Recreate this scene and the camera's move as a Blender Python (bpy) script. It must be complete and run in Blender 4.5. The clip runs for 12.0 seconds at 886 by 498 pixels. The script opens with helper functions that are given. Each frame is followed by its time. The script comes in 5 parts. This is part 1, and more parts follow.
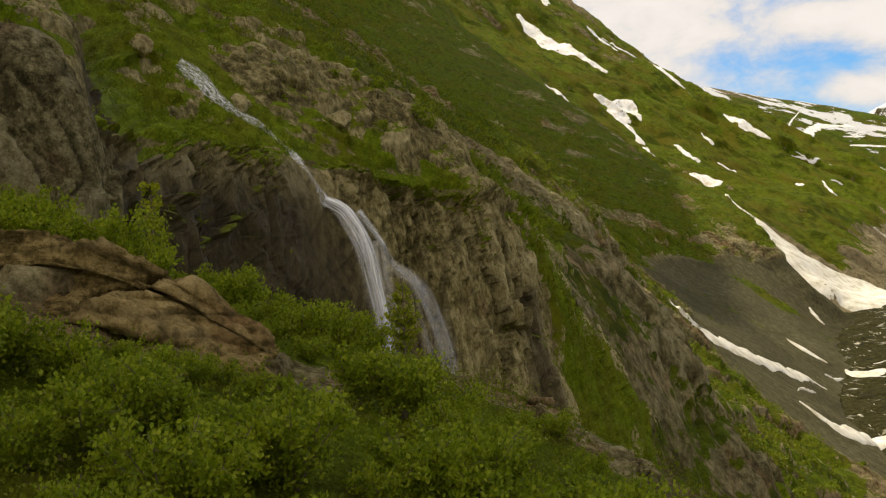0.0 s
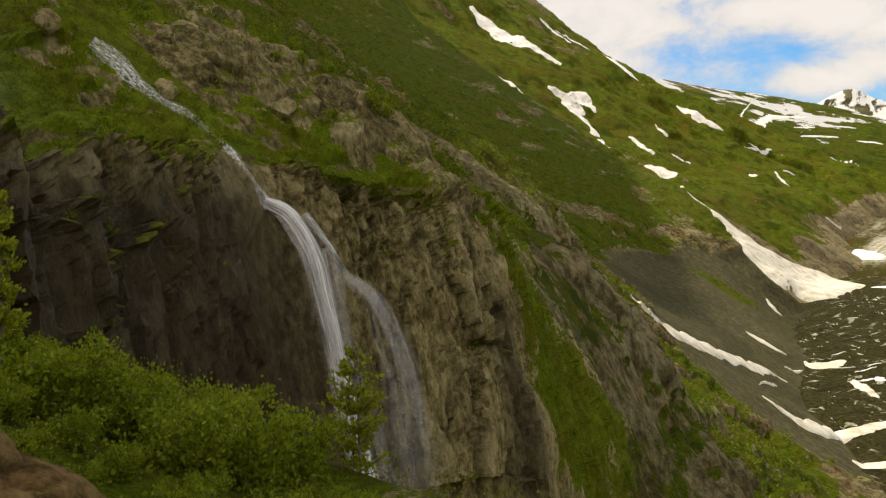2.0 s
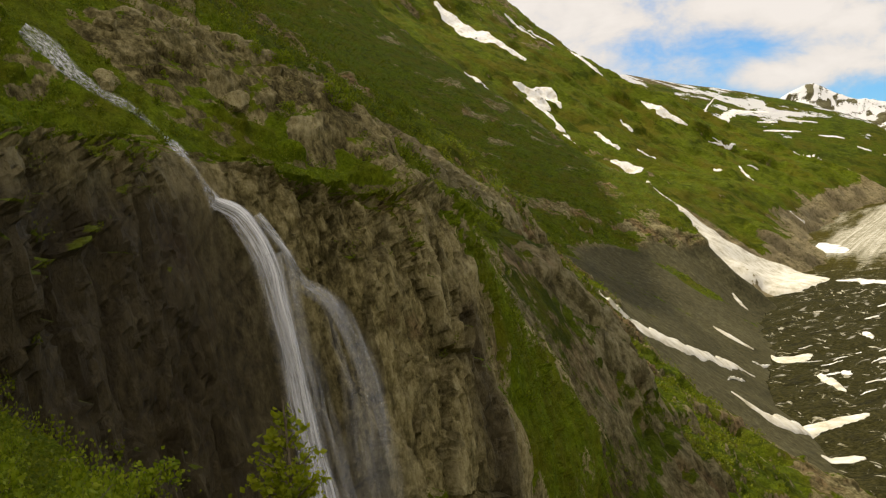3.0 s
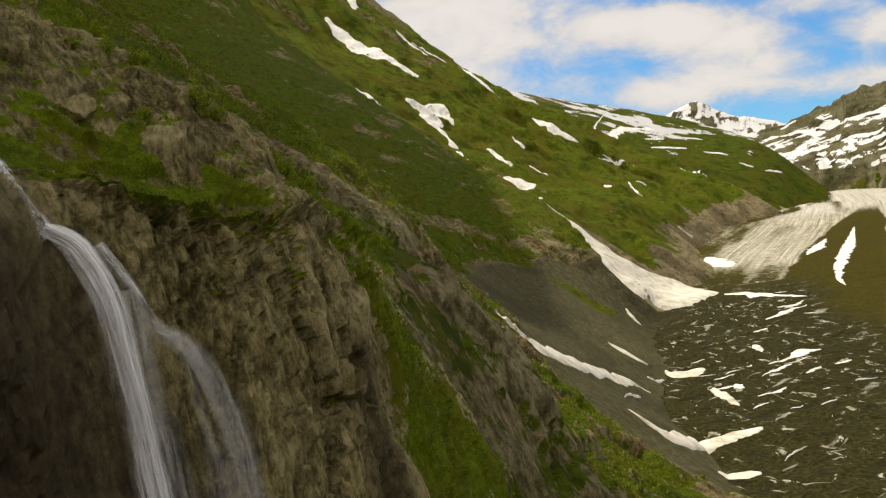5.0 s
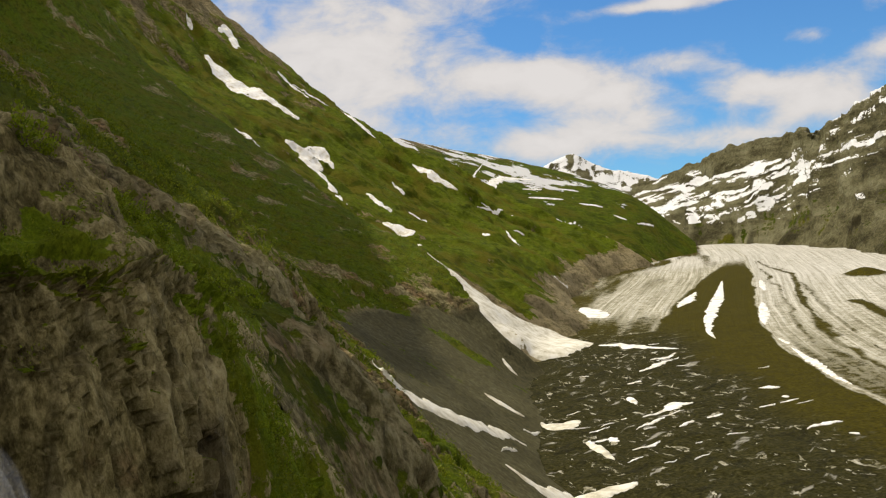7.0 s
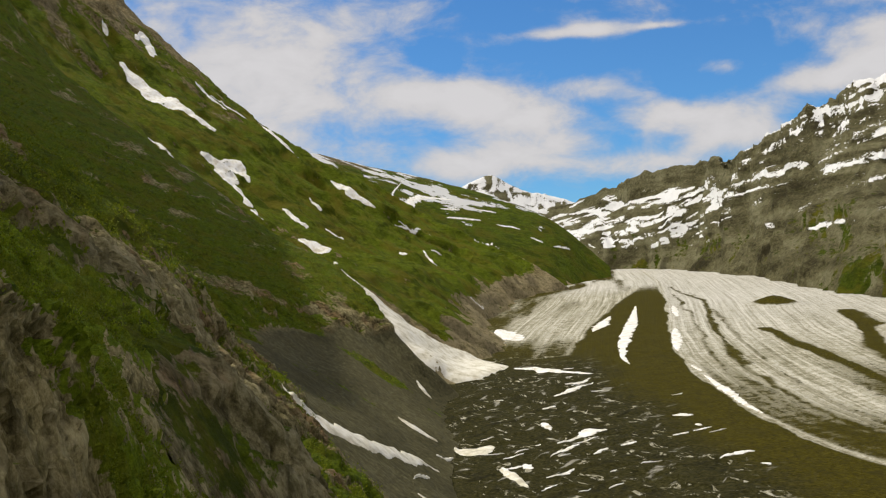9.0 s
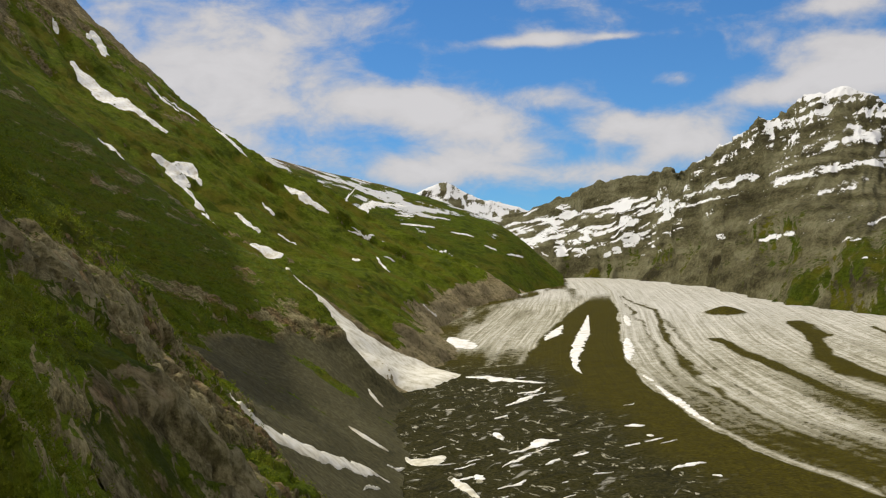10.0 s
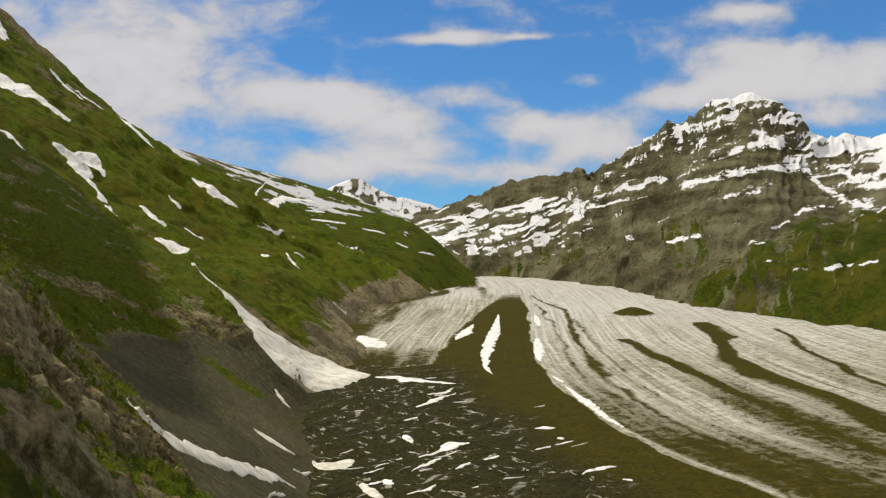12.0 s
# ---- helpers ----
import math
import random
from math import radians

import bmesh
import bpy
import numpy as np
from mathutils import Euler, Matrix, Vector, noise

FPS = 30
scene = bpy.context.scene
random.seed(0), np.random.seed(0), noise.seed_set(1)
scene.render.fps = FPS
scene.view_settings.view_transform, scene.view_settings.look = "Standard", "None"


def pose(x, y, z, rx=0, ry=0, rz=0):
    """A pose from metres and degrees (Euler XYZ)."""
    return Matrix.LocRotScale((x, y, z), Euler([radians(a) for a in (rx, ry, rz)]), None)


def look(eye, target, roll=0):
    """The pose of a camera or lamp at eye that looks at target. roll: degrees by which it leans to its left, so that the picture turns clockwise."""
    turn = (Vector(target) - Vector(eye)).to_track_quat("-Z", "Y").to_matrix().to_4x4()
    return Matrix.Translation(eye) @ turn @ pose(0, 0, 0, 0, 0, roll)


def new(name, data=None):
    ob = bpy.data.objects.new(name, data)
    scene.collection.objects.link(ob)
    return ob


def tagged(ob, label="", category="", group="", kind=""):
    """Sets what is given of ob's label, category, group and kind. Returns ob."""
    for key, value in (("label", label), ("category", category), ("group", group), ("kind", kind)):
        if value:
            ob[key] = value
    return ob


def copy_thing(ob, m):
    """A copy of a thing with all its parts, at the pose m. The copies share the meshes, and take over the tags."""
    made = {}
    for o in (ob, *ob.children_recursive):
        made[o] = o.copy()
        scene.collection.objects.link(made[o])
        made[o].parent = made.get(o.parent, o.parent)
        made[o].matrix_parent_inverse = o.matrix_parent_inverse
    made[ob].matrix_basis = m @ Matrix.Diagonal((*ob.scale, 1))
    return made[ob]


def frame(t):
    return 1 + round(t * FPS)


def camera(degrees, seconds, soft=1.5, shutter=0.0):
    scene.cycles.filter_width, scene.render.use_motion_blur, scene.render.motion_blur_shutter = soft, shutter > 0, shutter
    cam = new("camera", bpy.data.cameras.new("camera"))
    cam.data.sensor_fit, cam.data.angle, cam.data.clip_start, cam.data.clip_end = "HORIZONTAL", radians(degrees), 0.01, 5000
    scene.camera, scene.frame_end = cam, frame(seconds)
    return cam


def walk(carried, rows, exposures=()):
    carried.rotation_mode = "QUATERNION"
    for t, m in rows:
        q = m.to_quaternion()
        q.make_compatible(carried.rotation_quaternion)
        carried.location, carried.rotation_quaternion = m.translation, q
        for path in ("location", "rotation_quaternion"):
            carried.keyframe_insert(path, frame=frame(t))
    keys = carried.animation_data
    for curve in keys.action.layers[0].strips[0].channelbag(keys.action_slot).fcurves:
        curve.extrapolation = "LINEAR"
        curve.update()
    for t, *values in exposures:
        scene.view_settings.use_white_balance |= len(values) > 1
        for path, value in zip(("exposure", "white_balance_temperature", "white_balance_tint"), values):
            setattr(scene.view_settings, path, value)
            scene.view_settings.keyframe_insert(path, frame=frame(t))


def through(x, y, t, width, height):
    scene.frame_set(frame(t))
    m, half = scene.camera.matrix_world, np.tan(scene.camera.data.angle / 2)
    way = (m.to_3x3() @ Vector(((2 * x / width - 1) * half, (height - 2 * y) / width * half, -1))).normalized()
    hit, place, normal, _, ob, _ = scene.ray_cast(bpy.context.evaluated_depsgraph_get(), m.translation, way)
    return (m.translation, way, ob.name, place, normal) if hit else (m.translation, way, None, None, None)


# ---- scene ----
cam = camera(44.84, 12.0, 1.2)
WARM = 7400
METRES, EYE, TILT, LEAN, TURN = 100.0, 160.0, 0.0, 4.0, 0.0
ROWS = [
    (0.0, 0.0000, 0.0000, 0.0000, 0.00, 0.00, 0.00),
    (0.5, -0.0026, 0.0436, 0.0037, -0.65, -0.12, 0.15),
    (1.0, -0.0042, 0.0867, 0.0073, -1.27, -0.23, 0.32),
    (1.5, -0.0052, 0.1293, 0.0110, -1.82, -0.30, 0.46),
    (2.0, -0.0054, 0.1714, 0.0145, -2.41, -0.36, 0.61),
    (2.5, -0.0040, 0.2131, 0.0174, -3.23, -0.50, 0.85),
    (3.0, -0.0011, 0.2543, 0.0204, -4.21, -0.59, 1.04),
    (5.0, 0.0188, 0.4161, 0.0316, -9.87, 0.18, 1.63),
    (5.5, 0.0247, 0.4562, 0.0356, -11.60, 1.01, 1.30),
    (6.0, 0.0317, 0.4959, 0.0403, -13.37, 1.69, 1.00),
    (6.5, 0.0398, 0.5353, 0.0459, -14.94, 2.14, 0.71),
    (7.0, 0.0495, 0.5742, 0.0518, -16.43, 2.46, 0.37),
    (9.0, 0.0944, 0.7269, 0.0775, -20.95, 3.45, -0.90),
    (9.5, 0.1072, 0.7650, 0.0841, -22.14, 3.70, -1.26),
    (10.0, 0.1209, 0.8033, 0.0911, -23.48, 3.85, -1.53),
    (10.5, 0.1352, 0.8418, 0.0987, -24.83, 3.95, -1.77),
    (11.0, 0.1499, 0.8805, 0.1068, -26.18, 4.00, -1.95),
    (11.5, 0.1651, 0.9192, 0.1153, -27.43, 3.93, -2.04),
    (12.0, 0.1805, 0.9579, 0.1236, -28.29, 3.82, -2.11),
]
walk(cam, [(t, pose(0, 0, EYE, TILT, LEAN, TURN) @ pose(METRES * x, METRES * y, METRES * z, 90 + pitch, roll, yaw)) for t, x, y, z, yaw, pitch, roll in ROWS],
     exposures=((0.0, 0.37, WARM, 8), (3.0, 0.32, WARM, 8), (5.5, 0.18, WARM - 250, 8), (7.0, 0.09, WARM - 450, 8), (9.5, -0.09, WARM - 800, 8), (12.0, -0.12, WARM - 800, 8)))

# ---------------- world, sun, exposure ----------------
AXIS = radians(28.0)               # the valley's axis, clockwise from +y
SA, CA = math.sin(AXIS), math.cos(AXIS)
SUN_AZ, SUN_EL = -47.0, 57.0       # degrees: clockwise from +y, above the horizon
SUN_POWER, SKY_POWER = 3.6, 0.085
# clouds over the head of the valley: right, up, half width, half height, weight (tangents from the axis)
CLOUDS = [(-0.283, 0.246, 0.150, 0.060, 0.85), (-0.277, 0.170, 0.080, 0.052, 0.80), (-0.166, 0.184, 0.042, 0.020, 0.62), (-0.085, 0.175, 0.061, 0.024, 1.00), (-0.040, 0.154, 0.048, 0.015, 0.75), (0.018, 0.178, 0.042, 0.012, 0.55),
          (0.061, 0.168, 0.026, 0.008, 0.40), (-0.108, 0.113, 0.101, 0.014, 0.62), (-0.003, 0.126, 0.048, 0.015, 0.72), (0.071, 0.104, 0.074, 0.010, 0.62), (0.095, 0.151, 0.035, 0.014, 0.80), (0.140, 0.128, 0.048, 0.018, 0.95),
          (0.166, 0.150, 0.058, 0.013, 0.62), (0.224, 0.170, 0.048, 0.013, 0.85), (0.013, 0.231, 0.053, 0.007, 0.85), (0.090, 0.231, 0.020, 0.003, 0.60), (0.145, 0.189, 0.025, 0.009, 0.65), (0.293, 0.249, 0.050, 0.009, 0.75),
          (0.319, 0.211, 0.101, 0.017, 0.75), (0.293, 0.189, 0.069, 0.017, 0.65), (0.356, 0.179, 0.069, 0.020, 0.72), (0.388, 0.149, 0.058, 0.013, 0.60), (0.462, 0.194, 0.064, 0.032, 0.60)]
world = bpy.data.worlds.new("sky_world")
scene.world = world
world.use_nodes = True


def build_sky():
    nt = world.node_tree
    nt.nodes.clear()
    N, K = nt.nodes.new, nt.links.new
    out, bg = N("ShaderNodeOutputWorld"), N("ShaderNodeBackground")
    sky = N("ShaderNodeTexSky")
    sky.sky_type = "NISHITA"
    sky.sun_disc = False
    sky.sun_elevation, sky.sun_rotation = radians(SUN_EL), radians(SUN_AZ)
    sky.altitude, sky.air_density, sky.dust_density, sky.ozone_density = 600, 1.0, 0.2, 3.0
    co = N("ShaderNodeTexCoord")

    def calc(op, a, b=None, c=None):
        n = N("ShaderNodeMath")
        n.operation = op
        for i, v in enumerate((a, b, c)):
            if isinstance(v, (int, float)):
                n.inputs[i].default_value = v
            elif v is not None:
                K(v, n.inputs[i])
        return n.outputs[0]

    def dot(v):
        n = N("ShaderNodeVectorMath")
        n.operation = "DOT_PRODUCT"
        K(co.outputs["Generated"], n.inputs[0])
        n.inputs[1].default_value = v
        return n.outputs["Value"]
    ahead, side, up = calc("MAXIMUM", dot((SA, CA, 0)), 0.03), dot((CA, -SA, 0)), dot((0, 0, 1))
    X, Y = calc("DIVIDE", side, ahead), calc("DIVIDE", up, ahead)

    def fleece(scale, detail, rough, squash):
        comb, n = N("ShaderNodeMapping"), N("ShaderNodeTexNoise")
        comb.inputs["Scale"].default_value = (1, 1, squash)
        K(co.outputs["Generated"], comb.inputs["Vector"])
        n.inputs["Scale"].default_value, n.inputs["Detail"].default_value, n.inputs["Roughness"].default_value = scale, detail, rough
        n.inputs["Distortion"].default_value = 0.25
        K(comb.outputs[0], n.inputs["Vector"])
        return n.outputs["Fac"]
    fine, wide = fleece(15, 10, 0.60, 1.9), fleece(3.2, 4, 0.55, 2.0)
    body = calc("MULTIPLY", calc("SUBTRACT", wide, 0.60), 1.2)
    over = N("ShaderNodeMapRange")          # unseen cloud added overhead and behind, to brighten the shaded ground
    over.interpolation_type = "SMOOTHSTEP"
    for k, v in zip(("From Min", "From Max", "To Min", "To Max"), (0.62, 1.0, 0.0, 1.1)):
        over.inputs[k].default_value = v
    K(calc("ADD", up, calc("MULTIPLY", calc("SUBTRACT", 1.0, dot((SA, CA, 0))), 0.75)), over.inputs["Value"])
    body = calc("ADD", body, over.outputs[0])
    for x, y, rx, ry, k in CLOUDS:
        a, b = calc("MULTIPLY", calc("SUBTRACT", X, x), 1 / rx), calc("MULTIPLY", calc("SUBTRACT", Y, y), 1 / ry)
        r2 = calc("ADD", calc("MULTIPLY", a, a), calc("MULTIPLY", b, b))
        body = calc("ADD", body, calc("MULTIPLY", calc("EXPONENT", calc("MULTIPLY", r2, -0.9)), k * 0.95))
    dens = calc("ADD", body, calc("MULTIPLY", calc("SUBTRACT", fine, 0.5), 1.7))
    ramp = N("ShaderNodeMapRange")
    ramp.interpolation_type = "SMOOTHSTEP"
    ramp.inputs["From Min"].default_value, ramp.inputs["From Max"].default_value = 0.02, 0.72
    K(dens, ramp.inputs["Value"])
    glow = N("ShaderNodeMapRange")
    for k, v in zip(("From Min", "From Max", "To Min", "To Max"), (0.1, 0.9, 6.6, 8.6)):
        glow.inputs[k].default_value = v
    K(dens, glow.inputs["Value"])
    tint = N("ShaderNodeVectorMath")
    tint.operation = "SCALE"
    tint.inputs[0].default_value = (0.985, 0.95, 0.965)
    K(glow.outputs[0], tint.inputs["Scale"])
    mix = N("ShaderNodeMix")
    mix.data_type = "RGBA"
    K(calc("MULTIPLY", ramp.outputs[0], 0.95), mix.inputs[0])
    deep = N("ShaderNodeMix")
    deep.data_type, deep.blend_type = "RGBA", "MULTIPLY"
    deep.inputs[0].default_value, deep.inputs[7].default_value = 1.0, (0.53, 1.00, 1.44, 1)
    K(sky.outputs[0], deep.inputs[6])
    K(deep.outputs[2], mix.inputs[6])
    K(tint.outputs[0], mix.inputs[7])
    K(mix.outputs[2], bg.inputs["Color"])
    bg.inputs["Strength"].default_value = SKY_POWER
    K(bg.outputs[0], out.inputs["Surface"])


build_sky()
sun = new("sun", bpy.data.lights.new("sun", "SUN"))
sun.data.energy, sun.data.angle, sun.data.color = SUN_POWER, radians(0.6), (1.0, 0.94, 0.82)
_a, _e = radians(SUN_AZ), radians(SUN_EL)
sun.matrix_world = look((900 * math.sin(_a) * math.cos(_e), 900 * math.cos(_a) * math.cos(_e), 900 * math.sin(_e)), (0, 0, 0))
tagged(sun, kind="structure")

# ---------------- numeric helpers ----------------
rng = np.random.default_rng(7)


def plan(u, w, z):
    """Valley coordinates (along, to the left of the axis, up) to the world."""
    u, w, z = np.asarray(u, float), np.asarray(w, float), np.asarray(z, float)
    return np.stack([u * SA - w * CA, u * CA + w * SA, z + 0 * u], -1)


def valley(p):
    return p[..., 0] * SA + p[..., 1] * CA, -p[..., 0] * CA + p[..., 1] * SA


def vnoise(p, seed=0):
    """Smooth value noise in -1..1 at points p."""
    i = np.floor(p).astype(np.int64)
    f = p - i
    f = f * f * f * (f * (f * 6 - 15) + 10)
    res = 0.0
    for dx in (0, 1):
        for dy in (0, 1):
            for dz in (0, 1):
                h = ((i[..., 0] + dx) * 374761393 + (i[..., 1] + dy) * 668265263 + (i[..., 2] + dz) * 1274126177 + seed * 362437) & 0xFFFFFFFF
                h = ((h ^ (h >> 13)) * 1103515245) & 0xFFFFFFFF
                h = ((h ^ (h >> 16)) * 2246822519) & 0xFFFFFFFF
                v = ((h ^ (h >> 15)) & 0xFFFF) / 32767.5 - 1
                res = res + v * np.where(dx, f[..., 0], 1 - f[..., 0]) * np.where(dy, f[..., 1], 1 - f[..., 1]) * np.where(dz, f[..., 2], 1 - f[..., 2])
    return res


def fbm(p, size, octaves=4, seed=0, gain=0.5, ridged=False):
    """Fractal noise about -1..1, its largest features size metres (a number or one per axis)."""
    q, amp, tot, out = p / np.asarray(size, float), 1.0, 0.0, 0.0
    for o in range(octaves):
        n = vnoise(q + 17.3 * o, seed + o)
        out = out + amp * ((1 - 2 * np.abs(n)) if ridged else n)
        tot += amp
        q, amp = q * 2.03, amp * gain
    return out / tot


def blocks(p, size, seed=0):
    """Cells of rock: a random height for each cell in -1..1, and how near its edge a point lies (0 at the joint)."""
    q = p / np.asarray(size, float)
    i = np.floor(q).astype(np.int64)
    best, second, val = np.full(q.shape[:-1], 9.0), np.full(q.shape[:-1], 9.0), np.zeros(q.shape[:-1])
    for dx in (-1, 0, 1):
        for dy in (-1, 0, 1):
            for dz in (-1, 0, 1):
                c = i + np.array([dx, dy, dz])
                h = (c[..., 0] * 73856093) ^ (c[..., 1] * 19349663) ^ (c[..., 2] * 83492791) ^ (seed * 2654435)
                h = (h * 1103515245 + 12345) & 0x7FFFFFFF
                h = (h ^ (h >> 11)) * 48271 & 0x7FFFFFFF
                o = np.stack([(h & 1023) / 1023, ((h >> 10) & 1023) / 1023, ((h >> 20) & 1023) / 1023], -1)
                d = np.sum((c + o - q) ** 2, -1)
                v = ((h >> 5) & 255) / 127.5 - 1 + 1.5 * np.sum((o[..., ::-1] - 0.5) * (q - c - o), -1)
                near = d < best
                second = np.where(near, best, np.minimum(second, d))
                val = np.where(near, v, val)
                best = np.where(near, d, best)
    return val, np.sqrt(second) - np.sqrt(best)


def spline(P, t):
    """Catmull-Rom through P (n, ...) at parameters t in 0..n-1."""
    n = len(P)
    i = np.clip(np.floor(t).astype(int), 0, n - 2)
    f = (t - i).reshape((-1,) + (1,) * (P.ndim - 1))
    p0, p1, p2, p3 = P[np.maximum(i - 1, 0)], P[i], P[i + 1], P[np.minimum(i + 2, n - 1)]
    return 0.5 * (2 * p1 + (p2 - p0) * f + (2 * p0 - 5 * p1 + 4 * p2 - p3) * f ** 2 + (3 * p1 - p0 - 3 * p2 + p3) * f ** 3)


def loft(stations, ta, tb):
    """A surface through stations (S, K, 3) in valley coordinates, sampled at ta along and tb across, as world points."""
    S = spline(np.asarray(stations, float), ta)
    S = spline(np.swapaxes(S, 0, 1), tb)
    S = np.swapaxes(S, 0, 1)
    return plan(S[..., 0], S[..., 1], S[..., 2])


def normals(g):
    du, dv = np.gradient(g, axis=0), np.gradient(g, axis=1)
    n = np.cross(du, dv)
    n /= np.linalg.norm(n, axis=-1, keepdims=True) + 1e-9
    return n * np.where(n[..., 2:3] < 0, -1, 1)


def even(stations_gap, step):
    """Parameters that walk through stations of the given gaps at about the given steps."""
    out = [0.0]
    for i, (g, s) in enumerate(zip(stations_gap, step)):
        k = max(1, int(round(g / s)))
        out += [i + (j + 1) / k for j in range(k)]
    return np.array(out)


def grid_mesh(name, g, material, attrs=None, smooth=True):
    """A mesh object from a grid of points, with point attributes."""
    a, b = g.shape[:2]
    me = bpy.data.meshes.new(name)
    i = np.arange(a * b).reshape(a, b)
    q = np.stack([i[:-1, :-1], i[1:, :-1], i[1:, 1:], i[:-1, 1:]], -1).reshape(-1, 4)
    c = g.reshape(-1, 3)
    mid = q[len(q) // 2]
    if np.cross(c[mid[1]] - c[mid[0]], c[mid[3]] - c[mid[0]])[2] < 0:
        q = q[:, ::-1]
    me.vertices.add(len(c))
    me.vertices.foreach_set("co", c.ravel())
    me.loops.add(q.size)
    me.loops.foreach_set("vertex_index", q.ravel())
    me.polygons.add(len(q))
    me.polygons.foreach_set("loop_start", np.arange(len(q)) * 4)
    me.polygons.foreach_set("loop_total", np.full(len(q), 4))
    me.polygons.foreach_set("use_smooth", np.full(len(q), smooth))
    me.update(calc_edges=True)
    for key, v in (attrs or {}).items():
        at = me.attributes.new(key, "FLOAT", "POINT")
        at.data.foreach_set("value", np.asarray(v, np.float32).ravel())
    me.materials.append(material)
    return new(name, me)


def part(name, bm, material, parent, label=""):
    me = bpy.data.meshes.new(name)
    bm.to_mesh(me)
    bm.free()
    me.materials.append(material)
    ob = new(name, me)
    ob.parent = parent
    if label:
        tagged(ob, label)
    return ob


# ---------------- materials ----------------
class Nodes:
    """A small builder for node materials."""

    def __init__(self, name):
        self.mat = bpy.data.materials.new(name)
        self.mat.use_nodes = True
        self.nt = self.mat.node_tree
        self.bsdf = self.nt.nodes["Principled BSDF"]
        self.geo = self.nt.nodes.new("ShaderNodeNewGeometry")

    def node(self, kind, **kw):
        n = self.nt.nodes.new(kind)
        for k, v in kw.items():
            n.inputs[k].default_value = v
        return n

    def link(self, a, b):
        self.nt.links.new(a, b)

    def noise(self, scale, detail=6, rough=0.6, stretch=(1, 1, 1), distort=0.0, shift=0.0):
        m = self.node("ShaderNodeMapping", Scale=stretch, Location=(shift, shift, shift))
        self.link(self.geo.outputs["Position"], m.inputs["Vector"])
        n = self.node("ShaderNodeTexNoise", Scale=scale, Detail=detail, Roughness=rough, Distortion=distort)
        self.link(m.outputs[0], n.inputs["Vector"])
        return n.outputs["Fac"]

    def ramp(self, fac, stops):
        n = self.nt.nodes.new("ShaderNodeValToRGB")
        e = n.color_ramp.elements
        while len(e) < len(stops):
            e.new(0.5)
        for el, (p, c) in zip(e, stops):
            el.position, el.color = p, (*c, 1)
        self.link(fac, n.inputs[0])
        return n.outputs[0]

    def span(self, v, a, b, lo=0.0, hi=1.0):
        n = self.node("ShaderNodeMapRange")
        n.interpolation_type = "SMOOTHSTEP"
        for k, x in zip(("From Min", "From Max", "To Min", "To Max"), (a, b, lo, hi)):
            n.inputs[k].default_value = x
        self.link(v, n.inputs["Value"])
        return n.outputs[0]

    def calc(self, op, a, b=0.0):
        n = self.nt.nodes.new("ShaderNodeMath")
        n.operation = op
        for i, v in enumerate((a, b)):
            if isinstance(v, (int, float)):
                n.inputs[i].default_value = v
            else:
                self.link(v, n.inputs[i])
        return n.outputs[0]

    def mix(self, fac, a, b, blend="MIX"):
        n = self.nt.nodes.new("ShaderNodeMix")
        n.data_type, n.blend_type = "RGBA", blend
        for key, v in (("Factor", fac), ("A", a), ("B", b)):
            s = n.inputs[key] if key != "Factor" else n.inputs[0]
            s = {"Factor": n.inputs[0], "A": n.inputs[6], "B": n.inputs[7]}[key]
            if isinstance(v, (int, float)):
                s.default_value = v
            elif isinstance(v, tuple):
                s.default_value = (*v, 1)
            else:
                self.link(v, s)
        return n.outputs[2]

    def attr(self, name):
        n = self.nt.nodes.new("ShaderNodeAttribute")
        n.attribute_name = name
        return n.outputs["Fac"]

    def bump(self, height, distance, strength=1.0, before=None):
        n = self.node("ShaderNodeBump", Strength=strength, Distance=distance)
        self.link(height, n.inputs["Height"])
        if before is not None:
            self.link(before, n.inputs["Normal"])
        return n.outputs[0]

    def done(self, color, rough=0.9, normal=None, spec=0.25):
        for key, v in (("Base Color", color), ("Roughness", rough), ("Specular IOR Level", spec)):
            if isinstance(v, tuple):
                self.bsdf.inputs[key].default_value = (*v, 1)
            elif isinstance(v, (int, float)):
                self.bsdf.inputs[key].default_value = v
            else:
                self.link(v, self.bsdf.inputs[key])
        if normal is not None:
            self.link(normal, self.bsdf.inputs["Normal"])
        return self.mat


